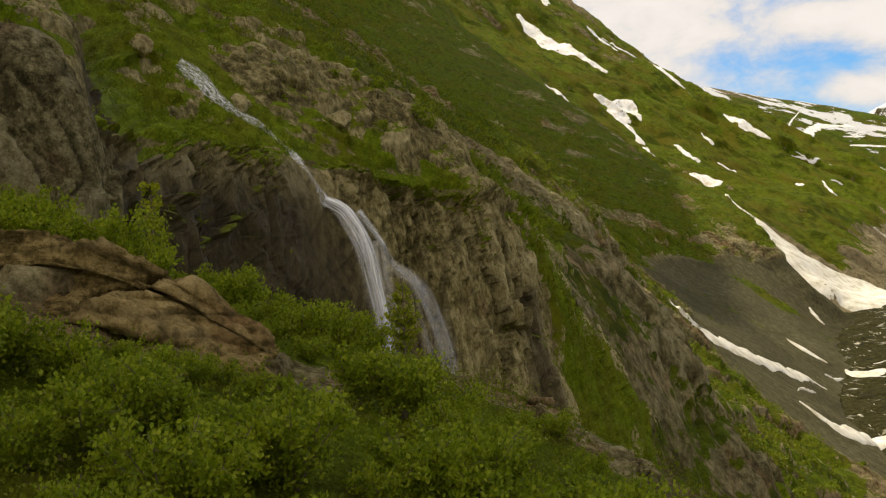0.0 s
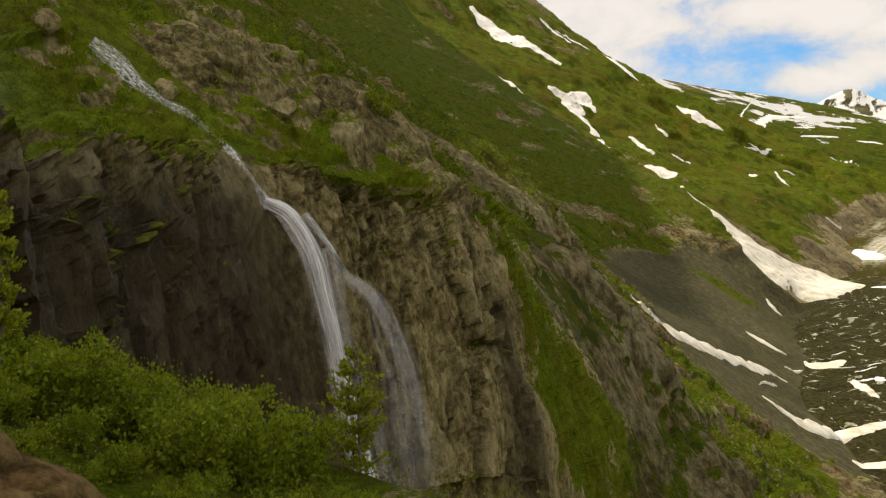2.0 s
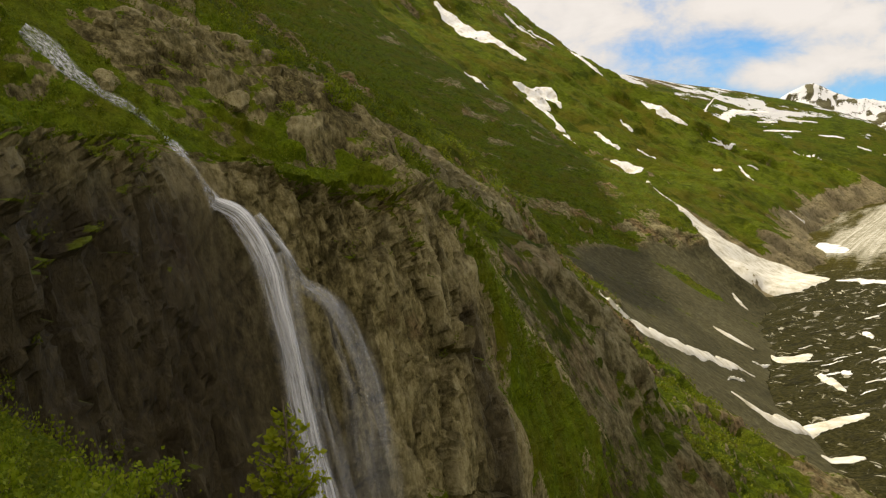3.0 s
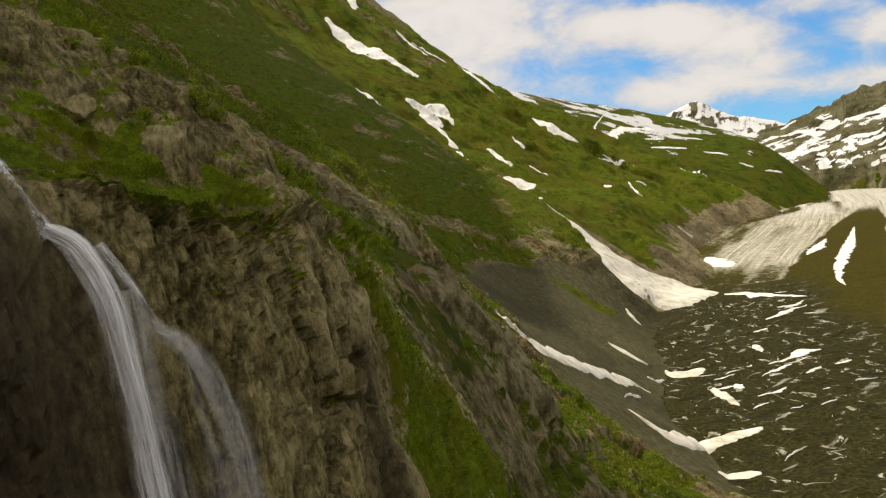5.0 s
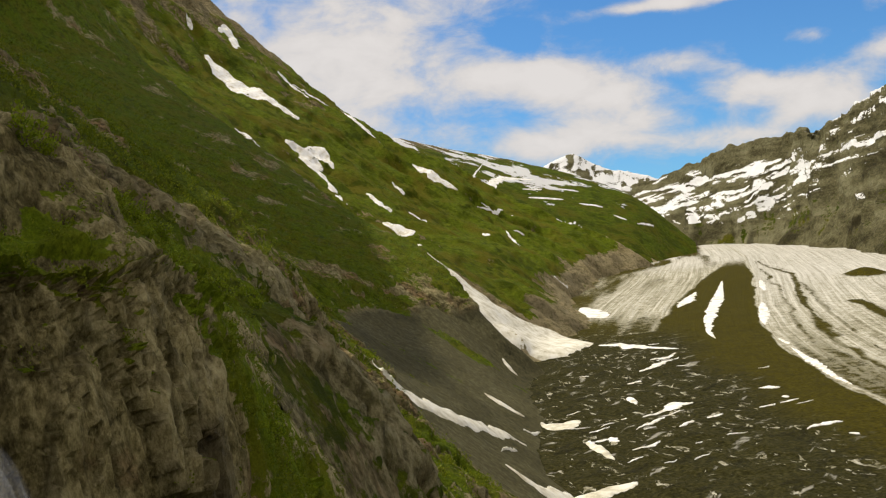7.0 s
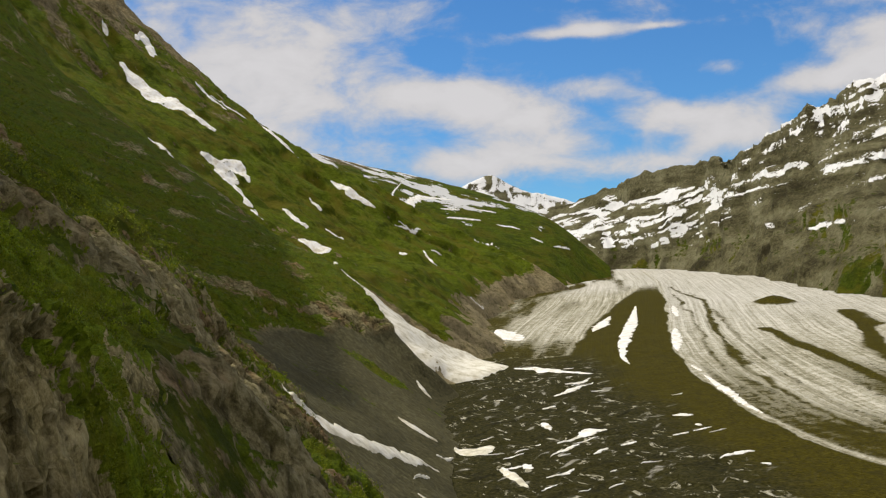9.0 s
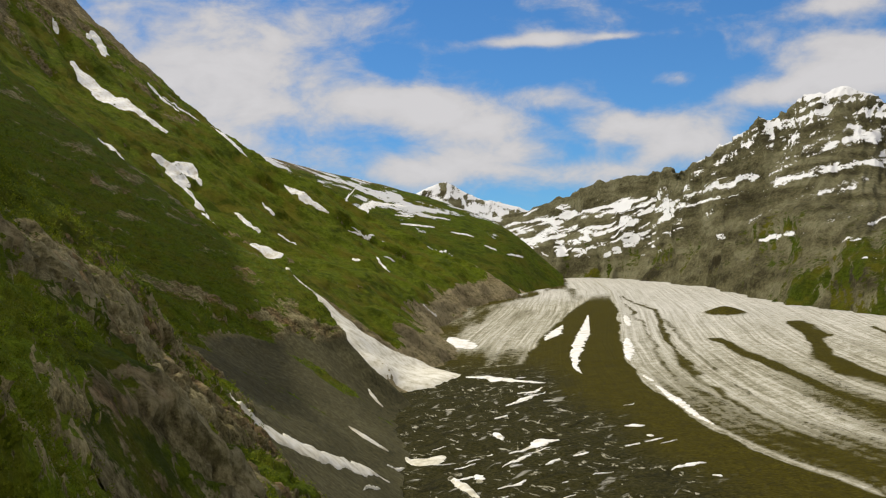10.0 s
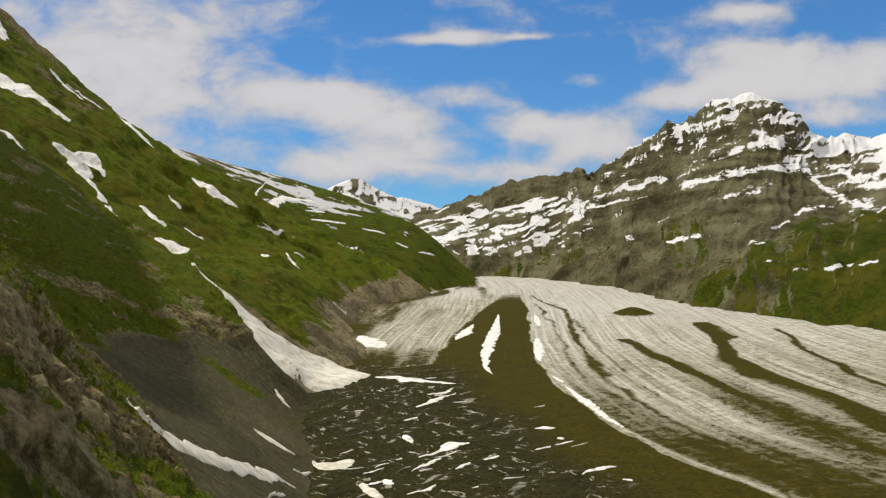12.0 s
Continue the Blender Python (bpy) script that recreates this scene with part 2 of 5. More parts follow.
def hillside_material(name, size, snow=False, warm=0.6, dark=1.0, lush=1.0, clumps=0.9, grey=0.0, relief=0.6, shade=0.72, tint=None, soft=1.0, drawn=(1, 1, 1), dry=0.55, tonal=0.10):
    """Rock, scree and low green growth, laid out by the attributes veg, scree, wet, tone and crack. size: metres of the main grain."""
    m = Nodes(name)
    k = 1.0 / size
    grain = m.noise(k * 3, 9, 0.68, stretch=drawn)
    broad = m.noise(k * 0.30, 5, 0.6, shift=31)
    speck = m.noise(k * 11, 6, 0.75, stretch=tuple(0.5 + 0.5 * x for x in drawn), shift=17)
    t = m.calc("ADD", m.calc("MULTIPLY", m.attr("tone"), tonal), m.calc("ADD", m.calc("MULTIPLY", grain, 0.65), m.calc("MULTIPLY", speck, 0.35)))
    t = m.calc("ADD", m.calc("MULTIPLY", t, soft), 0.51 * (1 - soft))
    lo, a, b, hi = [tuple(x * dark for x in c) for c in ((0.060, 0.049, 0.019), (0.185, 0.157, 0.070), (0.315, 0.270, 0.135), (0.47, 0.415, 0.24))]
    rock = m.ramp(t, [(0.36, lo), (0.46, a), (0.54, b), (0.66, hi)])
    rock = m.mix(m.span(broad, 0.53 - 0.6 * (warm - 0.6), 0.66, 0, warm), rock, m.mix(m.span(grain, 0.35, 0.62), (0.06, 0.034, 0.014), (0.33, 0.195, 0.095)))
    rock = m.mix(m.span(m.noise(k * 0.8, 6, 0.7, shift=43), 0.52, 0.66, 0, 0.65), rock, m.mix(speck, (0.02, 0.02, 0.004), (0.13, 0.115, 0.03)))
    if grey:
        rock = m.mix(grey, rock, m.ramp(t, [(0.40, (0.040, 0.038, 0.026)), (0.50, (0.125, 0.118, 0.082)), (0.60, (0.25, 0.235, 0.175))]))
    if tint:
        rock = m.mix(1.0, rock, tint, "MULTIPLY")
    stain = m.noise(k * 1.6, 8, 0.66, stretch=(1, 1, 0.14), distort=0.5, shift=71)
    rock = m.mix(m.span(stain, 0.54, 0.68, 0, 0.5), rock, tuple(x * 0.5 for x in lo))
    rock = m.mix(m.calc("MULTIPLY", m.attr("crack"), 0.7), rock, (0.02, 0.016, 0.008))
    scree = m.ramp(m.calc("ADD", m.calc("MULTIPLY", m.attr("tone"), 0.22), m.calc("ADD", m.calc("MULTIPLY", grain, 0.5), m.calc("MULTIPLY", m.noise(k * 1.6, 8, 0.66, stretch=(1, 1, 0.5), shift=9), 0.5))),
                   [(0.36, (0.058, 0.053, 0.026)), (0.50, (0.105, 0.095, 0.046)), (0.64, (0.175, 0.16, 0.085))])
    leaf = m.ramp(m.calc("ADD", m.calc("MULTIPLY", speck, 0.55), m.calc("MULTIPLY", m.noise(k * 2.6, 6, 0.65, shift=3), 0.45)),
                  [(0.34, tuple(x * lush for x in (0.018, 0.029, 0.001))), (0.48, tuple(x * lush for x in (0.065, 0.091, 0.004))), (0.62, tuple(x * lush for x in (0.120, 0.156, 0.009)))])
    leaf = m.mix(m.span(broad, 0.42, 0.64, 0.4 * (dry - 0.55), dry), leaf, m.mix(speck, tuple(x * (0.4 + dry) for x in (0.055, 0.045, 0.003)), tuple(x * (0.4 + dry) for x in (0.20, 0.165, 0.018))))
    clump = m.noise(k * clumps, 7, 0.66, distort=0.4, shift=57)
    leaf = m.mix(m.span(clump, 0.50, 0.62, 0, shade), leaf, m.mix(speck, tuple(x * lush for x in (0.014, 0.022, 0.001)), tuple(x * lush for x in (0.055, 0.075, 0.003))))
    edge = m.calc("ADD", m.attr("veg"), m.calc("MULTIPLY", m.calc("SUBTRACT", m.noise(k * 1.7, 9, 0.72, shift=11), 0.5), 1.5))
    vm = m.span(edge, 0.44, 0.56)
    color = m.mix(m.attr("scree"), rock, scree)
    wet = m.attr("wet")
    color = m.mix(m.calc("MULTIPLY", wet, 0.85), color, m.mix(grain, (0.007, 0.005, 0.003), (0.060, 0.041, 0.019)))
    color = m.mix(vm, color, leaf)
    if snow:
        se = m.calc("ADD", m.attr("snow"), m.calc("MULTIPLY", m.calc("SUBTRACT", m.noise(k * 3.6, 10, 0.72, stretch=(1, 1, 1.3), shift=23), 0.5), 1.15))
        color = m.mix(m.span(se, 0.08, 0.16), color, (0.84, 0.84, 0.85))
    h = m.calc("ADD", grain, m.calc("MULTIPLY", speck, 0.45))
    nrm = m.bump(h, size * relief, 1.0)
    rough = m.mix(wet, (0.9, 0.9, 0.9), (0.5, 0.5, 0.5))
    return m.done(color, rough, nrm, m.mix(wet, (0.06, 0.06, 0.06), (0.2, 0.2, 0.2)))


def snow_material(name, dirty, mid, clean):
    m = Nodes(name)
    d = m.noise(0.09, 7, 0.65)
    c = m.ramp(d, [(0.34, dirty), (0.46, mid), (0.60, clean)])
    c = m.mix(m.span(m.noise(0.35, 8, 0.7, stretch=(1, 1, 0.4), shift=5), 0.60, 0.72, 0, 0.5), c, (0.34, 0.30, 0.22))
    n = m.bump(m.noise(0.25, 6, 0.6), 1.5, 0.5)
    return m.done(c, 0.75, n)


def glacier_material():
    m = Nodes("glacier_ice")
    crev = m.noise(0.08, 10, 0.70, distort=0.5)
    fine = m.noise(0.35, 8, 0.75, shift=9)
    comb = m.nt.nodes.new("ShaderNodeCombineXYZ")
    m.link(m.attr("flow"), comb.inputs[0])
    m.link(m.attr("run"), comb.inputs[1])
    line = m.node("ShaderNodeTexNoise", Scale=0.20, Detail=9, Roughness=0.66, Distortion=0.25)
    m.link(comb.outputs[0], line.inputs["Vector"])
    line = line.outputs["Fac"]
    t = m.calc("ADD", m.calc("MULTIPLY", crev, 0.32), m.calc("ADD", m.calc("MULTIPLY", fine, 0.30), m.calc("MULTIPLY", line, 0.38)))
    ice = m.ramp(t, [(0.40, (0.12, 0.108, 0.058)), (0.48, (0.30, 0.28, 0.20)), (0.57, (0.64, 0.61, 0.525))])
    ice = m.mix(m.calc("MULTIPLY", m.attr("pale"), 0.75), ice, m.ramp(t, [(0.38, (0.26, 0.245, 0.19)), (0.46, (0.45, 0.43, 0.375)), (0.56, (0.62, 0.60, 0.555))]))
    dirt = m.ramp(fine, [(0.36, (0.020, 0.017, 0.001)), (0.5, (0.052, 0.043, 0.002)), (0.66, (0.095, 0.078, 0.008))])
    dirt = m.mix(m.span(crev, 0.46, 0.64, 0, 0.6), dirt, (0.030, 0.026, 0.004))
    e = m.calc("ADD", m.attr("debris"), m.calc("MULTIPLY", m.calc("SUBTRACT", crev, 0.5), 1.0))
    e = m.calc("ADD", e, m.calc("ADD", m.calc("MULTIPLY", m.calc("SUBTRACT", fine, 0.5), 0.8), m.calc("MULTIPLY", m.calc("SUBTRACT", line, 0.5), 0.5)))
    mg = m.attr("margin")
    dirt = m.mix(m.calc("MULTIPLY", mg, 0.8), dirt, m.ramp(fine, [(0.36, (0.010, 0.0095, 0.002)), (0.5, (0.026, 0.024, 0.007)), (0.66, (0.07, 0.066, 0.03))]))
    wave = m.noise(0.09, 8, 0.62, stretch=(1.0, 0.55, 1), distort=1.2, shift=91)
    e = m.calc("SUBTRACT", e, m.calc("MULTIPLY", mg, m.span(wave, 0.57, 0.64, 0, 0.75)))
    c = m.mix(m.span(e, 0.30, 0.58), ice, dirt)
    # snow left between low waves of debris beside the scree
    lie = m.nt.nodes.new("ShaderNodeCombineXYZ")
    m.link(m.attr("across"), lie.inputs[0])
    m.link(m.attr("lie"), lie.inputs[1])
    drift = m.node("ShaderNodeTexNoise", Scale=0.085, Detail=8, Roughness=0.62, Distortion=0.4)
    m.link(lie.outputs[0], drift.inputs["Vector"])
    c = m.mix(m.calc("MULTIPLY", mg, m.span(drift.outputs["Fac"], 0.60, 0.68, 0, 0.55)), c, (0.50, 0.48, 0.42))
    c = m.mix(m.calc("MULTIPLY", mg, m.span(drift.outputs["Fac"], 0.46, 0.36, 0, 0.6)), c, (0.012, 0.011, 0.004))
    n = m.bump(m.calc("ADD", m.calc("ADD", crev, line), m.calc("MULTIPLY", fine, 0.5)), 4.0, 0.55)
    return m.done(c, 0.9, n, spec=0.06)


MAT_NEAR = hillside_material("near_hillside", 3.2, warm=0.5, dark=1.25, tint=(1.0, 0.97, 0.88), soft=0.95, lush=1.75, shade=0.55, grey=0.25, relief=0.2, drawn=(1.3, 1.3, 0.7))
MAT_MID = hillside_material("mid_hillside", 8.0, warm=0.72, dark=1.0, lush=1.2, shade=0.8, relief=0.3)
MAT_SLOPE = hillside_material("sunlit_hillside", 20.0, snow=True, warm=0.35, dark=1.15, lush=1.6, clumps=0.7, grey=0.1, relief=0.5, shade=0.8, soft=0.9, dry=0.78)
MAT_FAR = hillside_material("far_hillside", 26.0, snow=True, warm=0.25, dark=0.85, lush=1.12, clumps=0.55, grey=0.1, relief=0.45, shade=0.75, soft=0.8)
MAT_MASSIF = hillside_material("massif_rock", 22.0, snow=True, warm=0.05, dark=0.47, lush=0.6, clumps=0.5, grey=0.35, relief=0.25, shade=0.6, soft=0.6, tonal=0.3, tint=(0.90, 0.94, 0.86))
MAT_SNOW = snow_material("old_snow", (0.56, 0.51, 0.41), (0.78, 0.755, 0.70), (0.88, 0.87, 0.85))
MAT_FAN = snow_material("avalanche_snow", (0.44, 0.40, 0.29), (0.66, 0.62, 0.50), (0.80, 0.77, 0.68))
MAT_ICE = glacier_material()

# ---------------- the glacier and the valley floor ----------------
def glacier_z(u, w):
    p = plan(u, w, 0 * u)
    return -9 + 0.055 * u + 2.2 * fbm(p, 160, 4, 40)


def shore(u):
    """The left edge of the ice."""
    return np.interp(u, [-1500, 0, 300, 560, 680, 800, 1000, 1160, 1370, 1640, 2100, 2600, 2880, 3240, 3400, 4500],
                     [-110, -100, -70, 40, 95, 110, 141, 150, 114, 140, 172, 128, 21, -71, -77, 0])


# dark debris bands on the ice: half width, weight, (along, left) ...
BANDS = [
    (9, 0.55, (2700, -200), (2215, -222), (1732, -180), (1397, -160), (1136, -165), (961, -180), (700, -215)),
    (6, 0.45, (2700, -190), (2051, -170), (1591, -150), (1219, -132), (1005, -150), (877, -170), (700, -195)),
    (7, 0.40, (2500, -230), (1800, -205), (1400, -190), (1136, -196), (961, -210), (700, -245)),
    (12, 0.80, (1700, -247), (1626, -249), (1456, -252), (1343, -258), (1170, -262), (1000, -280), (700, -320)),
    (20, 0.95, (1930, -415), (1860, -405), (1690, -390), (1458, -340), (1300, -330), (1082, -345), (973, -338), (700, -370)),
    (10, 0.70, (1800, -500), (1720, -496), (1507, -456), (1294, -427), (1000, -420), (700, -430)),
]


def build_glacier():
    u = np.concatenate([np.linspace(-1500, 450, 40)[:-1], np.linspace(450, 1700, 320)[:-1], np.linspace(1700, 3400, 200)[:-1], np.linspace(3400, 4900, 60)])
    w = np.concatenate([np.linspace(-1500, -700, 20)[:-1], np.linspace(-700, 320, 270), np.linspace(340, 1500, 12)])
    U, Wd = np.meshgrid(u, w, indexing="ij")
    p = plan(U, Wd, 0 * U)
    z = glacier_z(U, Wd)
    curve = lambda xs, ys: np.interp(u, xs, ys)[:, None]
    wav = fbm(p, 70, 4, 3)
    # the brown medial moraine
    right = curve([600, 789, 889, 1022, 1205, 1415, 1675, 2255, 2918, 4000], [-230, -177, -143, -119, -103, -98, -112, -154, -189, -190])
    left = curve([600, 1380, 1451, 1717, 2162, 2830, 4000], [330, 200, 29, 3, -60, -140, -160])
    lane = curve([450, 700, 889, 1022, 1205, 1415, 1675, 1950, 2255, 2918, 4000], [-290, -205, -150, -121, -104, -100, -108, -130, -156, -189, -190])
    for _ in range(3):
        lane[2:-2] = 0.2 * (lane[:-4] + lane[1:-3] + lane[2:-2] + lane[3:-1] + lane[4:])
    flow = Wd - lane
    streak = fbm(np.stack([U * 0.07, flow, 0 * U], -1), (26, 34, 20), 6, 4, 0.55)
    debris = np.clip((Wd - right + 7 * wav) / 8, 0, 1) * (1 - np.clip((Wd - left + 8 * wav + 14 * streak) / 22, 0, 1))
    debris *= 1 - 0.75 * np.clip((U - 2300) / 500, 0, 1)
    # the ice beside the left shore is grey and streaked, dirtier near the rock
    edge = shore(u)[:, None]
    side = np.clip((Wd - left) / 20, 0, 1)
    debris = np.maximum(debris, side * (0.19 + 0.60 * streak + 0.35 * np.exp(-((edge - Wd) / 30) ** 2) + 0.25 * np.clip((1650 - U) / 250, 0, 1)))
    clean = np.clip((right - Wd) / 10, 0, 1)
    debris = np.maximum(debris, clean * (0.06 + 0.48 * streak + 0.34 * np.clip((1650 - U) / 700, 0, 1)))
    for half, k, *pts in BANDS:
        c = np.interp(u, [q[0] for q in pts[::-1]], [q[1] for q in pts[::-1]], left=pts[-1][1], right=9999)[:, None]
        debris = np.maximum(debris, 1.15 * k * (1 + 0.35 * wav) * np.exp(-((Wd - c + 7 * wav + 16 * streak) / (0.8 * half)) ** 2))
    # hummocks under the debris, low ridges along the flow on the bare ice, and one dirt cone
    hum = fbm(p, (16, 16, 16), 4, 44, 0.6)
    margin = np.clip((Wd - curve([700, 1000, 1400], [-135, -70, -5]) + 25 * wav) / 45, 0, 1) * np.clip((1560 - U) / 250, 0, 1)
    z = z + 3.2 * np.exp(-((Wd - 0.5 * (np.minimum(left, 120) + right)) / 70) ** 2) + (0.5 + 2.2 * margin) * hum + 1.1 * streak * clean
    cone = np.exp(-(((U - 2066) / 60) ** 2 + ((Wd + 329) / 38) ** 2))
    z, debris = z + 17 * cone, np.maximum(debris, np.clip(cone * 2.4 - 0.5, 0, 1))
    ob = grid_mesh("glacier", plan(U, Wd, z), MAT_ICE, {"debris": debris, "flow": flow, "run": U * 0.010, "pale": np.clip((U - 1350) / 900, 0, 1) * np.clip((right + 6 - Wd) / 12, 0, 1) + np.clip((U - 2450) / 350, 0, 1) * np.clip((Wd - right) / 12, 0, 1), "margin": margin, "across": 0.515 * U + 0.857 * Wd + 16 * fbm(p, 90, 3, 46), "lie": 0.30 * (0.857 * U - 0.515 * Wd)})
    return tagged(ob, "long valley glacier with grey ice and brown debris bands", "glacier", kind="structure")


glacier = build_glacier()

# ---------------- the valley walls ----------------
def stations(rows):
    """Rows of (along, (left, up), (left, up), ...)."""
    return [[(r[0], *q) for q in r[1:]] for r in rows]


# the last two columns rise to an added, unseen crest that shades the wall
WALL_NEAR = stations([
    (-150, (-110, -17), (-25, 60), (25, 105), (42, 135), (52, 152), (70, 166), (120, 205), (220, 290), (420, 470), (760, 850), (920, 1650)),
    (0, (-105, -9), (-15, 65), (40, 112), (55, 140), (60, 160), (74, 172), (125, 212), (225, 297), (430, 480), (760, 850), (920, 1650)),
    (60, (-102, -6), (-5, 65), (50, 110), (60, 140), (63, 166), (76, 178), (125, 215), (225, 300), (430, 490), (760, 850), (920, 1650)),
    (100, (-100, -4), (2, 65), (60, 110), (67, 140), (74, 166), (84, 180), (125, 218), (225, 300), (430, 490), (760, 850), (920, 1650)),
    (125, (-98, -2), (6, 62), (54, 105), (60, 140), (64, 163), (74, 174), (125, 218), (225, 300), (430, 490), (760, 850), (920, 1650)),
    (155, (-95, 0), (8, 60), (52, 100), (59, 135), (65, 160), (82, 178), (130, 218), (228, 300), (432, 490), (760, 850), (920, 1650)),
    (200, (-92, 2), (10, 60), (56, 98), (68, 126), (80, 152), (102, 175), (145, 215), (240, 300), (440, 490), (760, 850), (920, 1650)),
    (280, (-80, 6), (22, 62), (62, 100), (82, 127), (104, 155), (140, 184), (190, 226), (290, 310), (470, 480), (760, 850), (920, 1650)),
])
# the same added crest out of view; its height sets how far shade reaches
WALL_MID = stations([
    (200, (-92, 2), (10, 60), (56, 98), (68, 126), (80, 152), (102, 175), (145, 215), (240, 300), (440, 490), (760, 850), (920, 1650)),
    (280, (-80, 6), (22, 62), (62, 100), (82, 127), (104, 155), (140, 184), (190, 226), (290, 310), (470, 480), (760, 850), (920, 1650)),
    (420, (-30, 15), (55, 65), (106, 100), (142, 128), (163, 155), (185, 185), (235, 230), (330, 315), (500, 480), (760, 850), (920, 1650)),
    (560, (42, 22), (98, 60), (142, 95), (168, 122), (188, 145), (210, 180), (260, 222), (360, 300), (520, 450), (760, 762), (920, 1400)),
    (760, (110, 32), (140, 58), (165, 80), (200, 102), (240, 128), (300, 166), (370, 215), (470, 290), (640, 430), (760, 660), (920, 1290)),
    (920, (125, 40), (160, 62), (195, 86), (240, 115), (287, 148), (345, 186), (420, 235), (530, 315), (700, 450), (760, 650), (920, 1270)),
    (1100, (147, 44), (174, 66), (199, 90), (223, 112), (251, 138), (326, 188), (440, 250), (580, 355), (760, 490), (760, 640), (920, 1230)),
])
# the unseen crest ends lower here, so the snow fan stays sunlit
WALL_MID += [
    [(1180, 147, 48), (1170, 168, 72), (1165, 191, 95), (1168, 209, 115), (1185, 231, 142), (1264, 286, 187), (1360, 402, 251), (1440, 550, 355), (1520, 760, 525), (1570, 900, 760), (1600, 1040, 1230)],
    [(1250, 225, 40), (1260, 255, 62), (1280, 285, 86), (1300, 312, 106), (1330, 340, 135), (1400, 400, 175), (1500, 500, 240), (1580, 650, 340), (1660, 860, 510), (1700, 980, 660), (1720, 1100, 980)],
]
WALL_SUNLIT = stations([
    (900, (170, -20), (290, 70), (390, 130), (540, 220), (780, 390), (1040, 610), (1270, 900), (1500, 1200)),
    (1200, (140, 5), (235, 82), (325, 140), (465, 222), (710, 382), (1000, 600), (1250, 900), (1500, 1200)),
    (1500, (105, 30), (200, 112), (300, 165), (420, 235), (680, 410), (950, 620), (1230, 930), (1500, 1220)),
    (1750, (132, 45), (220, 125), (310, 180), (410, 235), (650, 400), (920, 610), (1220, 950), (1500, 1240)),
    (2100, (158, 70), (240, 150), (320, 200), (420, 260), (640, 420), (900, 620), (1210, 980), (1480, 1250)),
    (2600, (115, 95), (220, 190), (330, 260), (450, 340), (650, 480), (880, 680), (1200, 990), (1450, 1250)),
])
WALL_SUNLIT += [
    [(2878, 10, 110), (2880, 150, 215), (2900, 300, 290), (2920, 480, 390), (2964, 626, 496), (3010, 820, 613), (3060, 1130, 912), (3080, 1350, 1150)],
    [(3100, 60, 140), (3120, 180, 180), (3150, 330, 240), (3180, 500, 320), (3230, 650, 410), (3280, 840, 520), (3330, 1150, 800), (3360, 1380, 1000)],
]
SHOULDER = [
    [(2850, 820, 500), (3250, 800, 590), (3694, 790, 585), (3900, 790, 480)],
    [(2900, 600, 400), (3300, 610, 515), (3728, 603, 556), (3930, 600, 450)],
    [(2880, 400, 290), (3250, 420, 420), (3658, 424, 504), (3850, 430, 380)],
    [(2850, 240, 205), (3200, 250, 340), (3578, 251, 440), (3760, 260, 330)],
    [(2840, 80, 120), (3150, 86, 255), (3489, 86, 358), (3680, 100, 260)],
    [(2990, -20, 100), (3220, -15, 190), (3443, -18, 266), (3600, -5, 200)],
    [(3220, -90, 110), (3300, -80, 168), (3392, -80, 202), (3500, -70, 165)],
]


def massif(rows):
    """Stations of a mountain side from its foot, crest and a bench between them."""
    out = []
    for f, c, bench in rows:
        f, c = np.array(f, float), np.array(c, float)
        lerp = lambda a, h: (*(f + (c - f) * a)[:2], f[2] + (c[2] - f[2]) * h)
        out.append([lerp(-0.05, -0.06), lerp(0.06, 0.10), lerp(0.2, 0.28), lerp(0.42, bench), lerp(0.68, bench + (1 - bench) * 0.36), lerp(0.88, bench + (1 - bench) * 0.76), tuple(c),
                    (*(c + (c - f) * 0.15)[:2], c[2] - 70), (*(c + (c - f) * 0.4)[:2], c[2] - 260)])
    return out


RIGHT = massif([
    ((3900, 20, 205), (4330, 150, 440), 0.45),
    ((3800, -60, 200), (4283, 54, 459), 0.45),
    ((3740, -117, 197), (4177, -120, 502), 0.45),
    ((3650, -220, 190), (4067, -244, 542), 0.45),
    ((3561, -310, 187), (3945, -440, 567), 0.5),
    ((3300, -390, 172), (3639, -478, 533), 0.5),
    ((3066, -449, 160), (3515, -571, 588), 0.45),
    ((2750, -480, 142), (3429, -699, 646), 0.42),
    ((2472, -503, 127), (3326, -868, 697), 0.42),
    ((2250, -535, 115), (3291, -1010, 679), 0.42),
    ((2067, -568, 105), (3273, -1102, 589), 0.42),
    ((1920, -620, 97), (3334, -1226, 586), 0.42),
    ((1783, -675, 89), (3383, -1365, 616), 0.45),
    ((1500, -760, 74), (3000, -1600, 620), 0.45),
    ((900, -800, 40), (1500, -1700, 560), 0.45),
    ((-300, -800, -26), (-300, -1700, 500), 0.45),
    ((-1500, -800, -90), (-1500, -1700, 500), 0.45),
])
PEAK = massif([
    ((4300, 900, 300), (4790, 800, 480), 0.4),
    ((4300, 551, 250), (4790, 560, 560), 0.4),
    ((4300, 476, 240), (4795, 476, 608), 0.4),
    ((4300, 377, 230), (4800, 377, 650), 0.4),
    ((4300, 279, 230), (4800, 279, 592), 0.4),
    ((4300, 205, 230), (4800, 205, 560), 0.4),
    ((4300, 106, 230), (4805, 106, 535), 0.4),
    ((4300, 0, 230), (4805, -60, 480), 0.4),
    ((4300, -150, 230), (4805, -260, 430), 0.4),
    ((4300, -400, 230), (4805, -600, 300), 0.4),
])


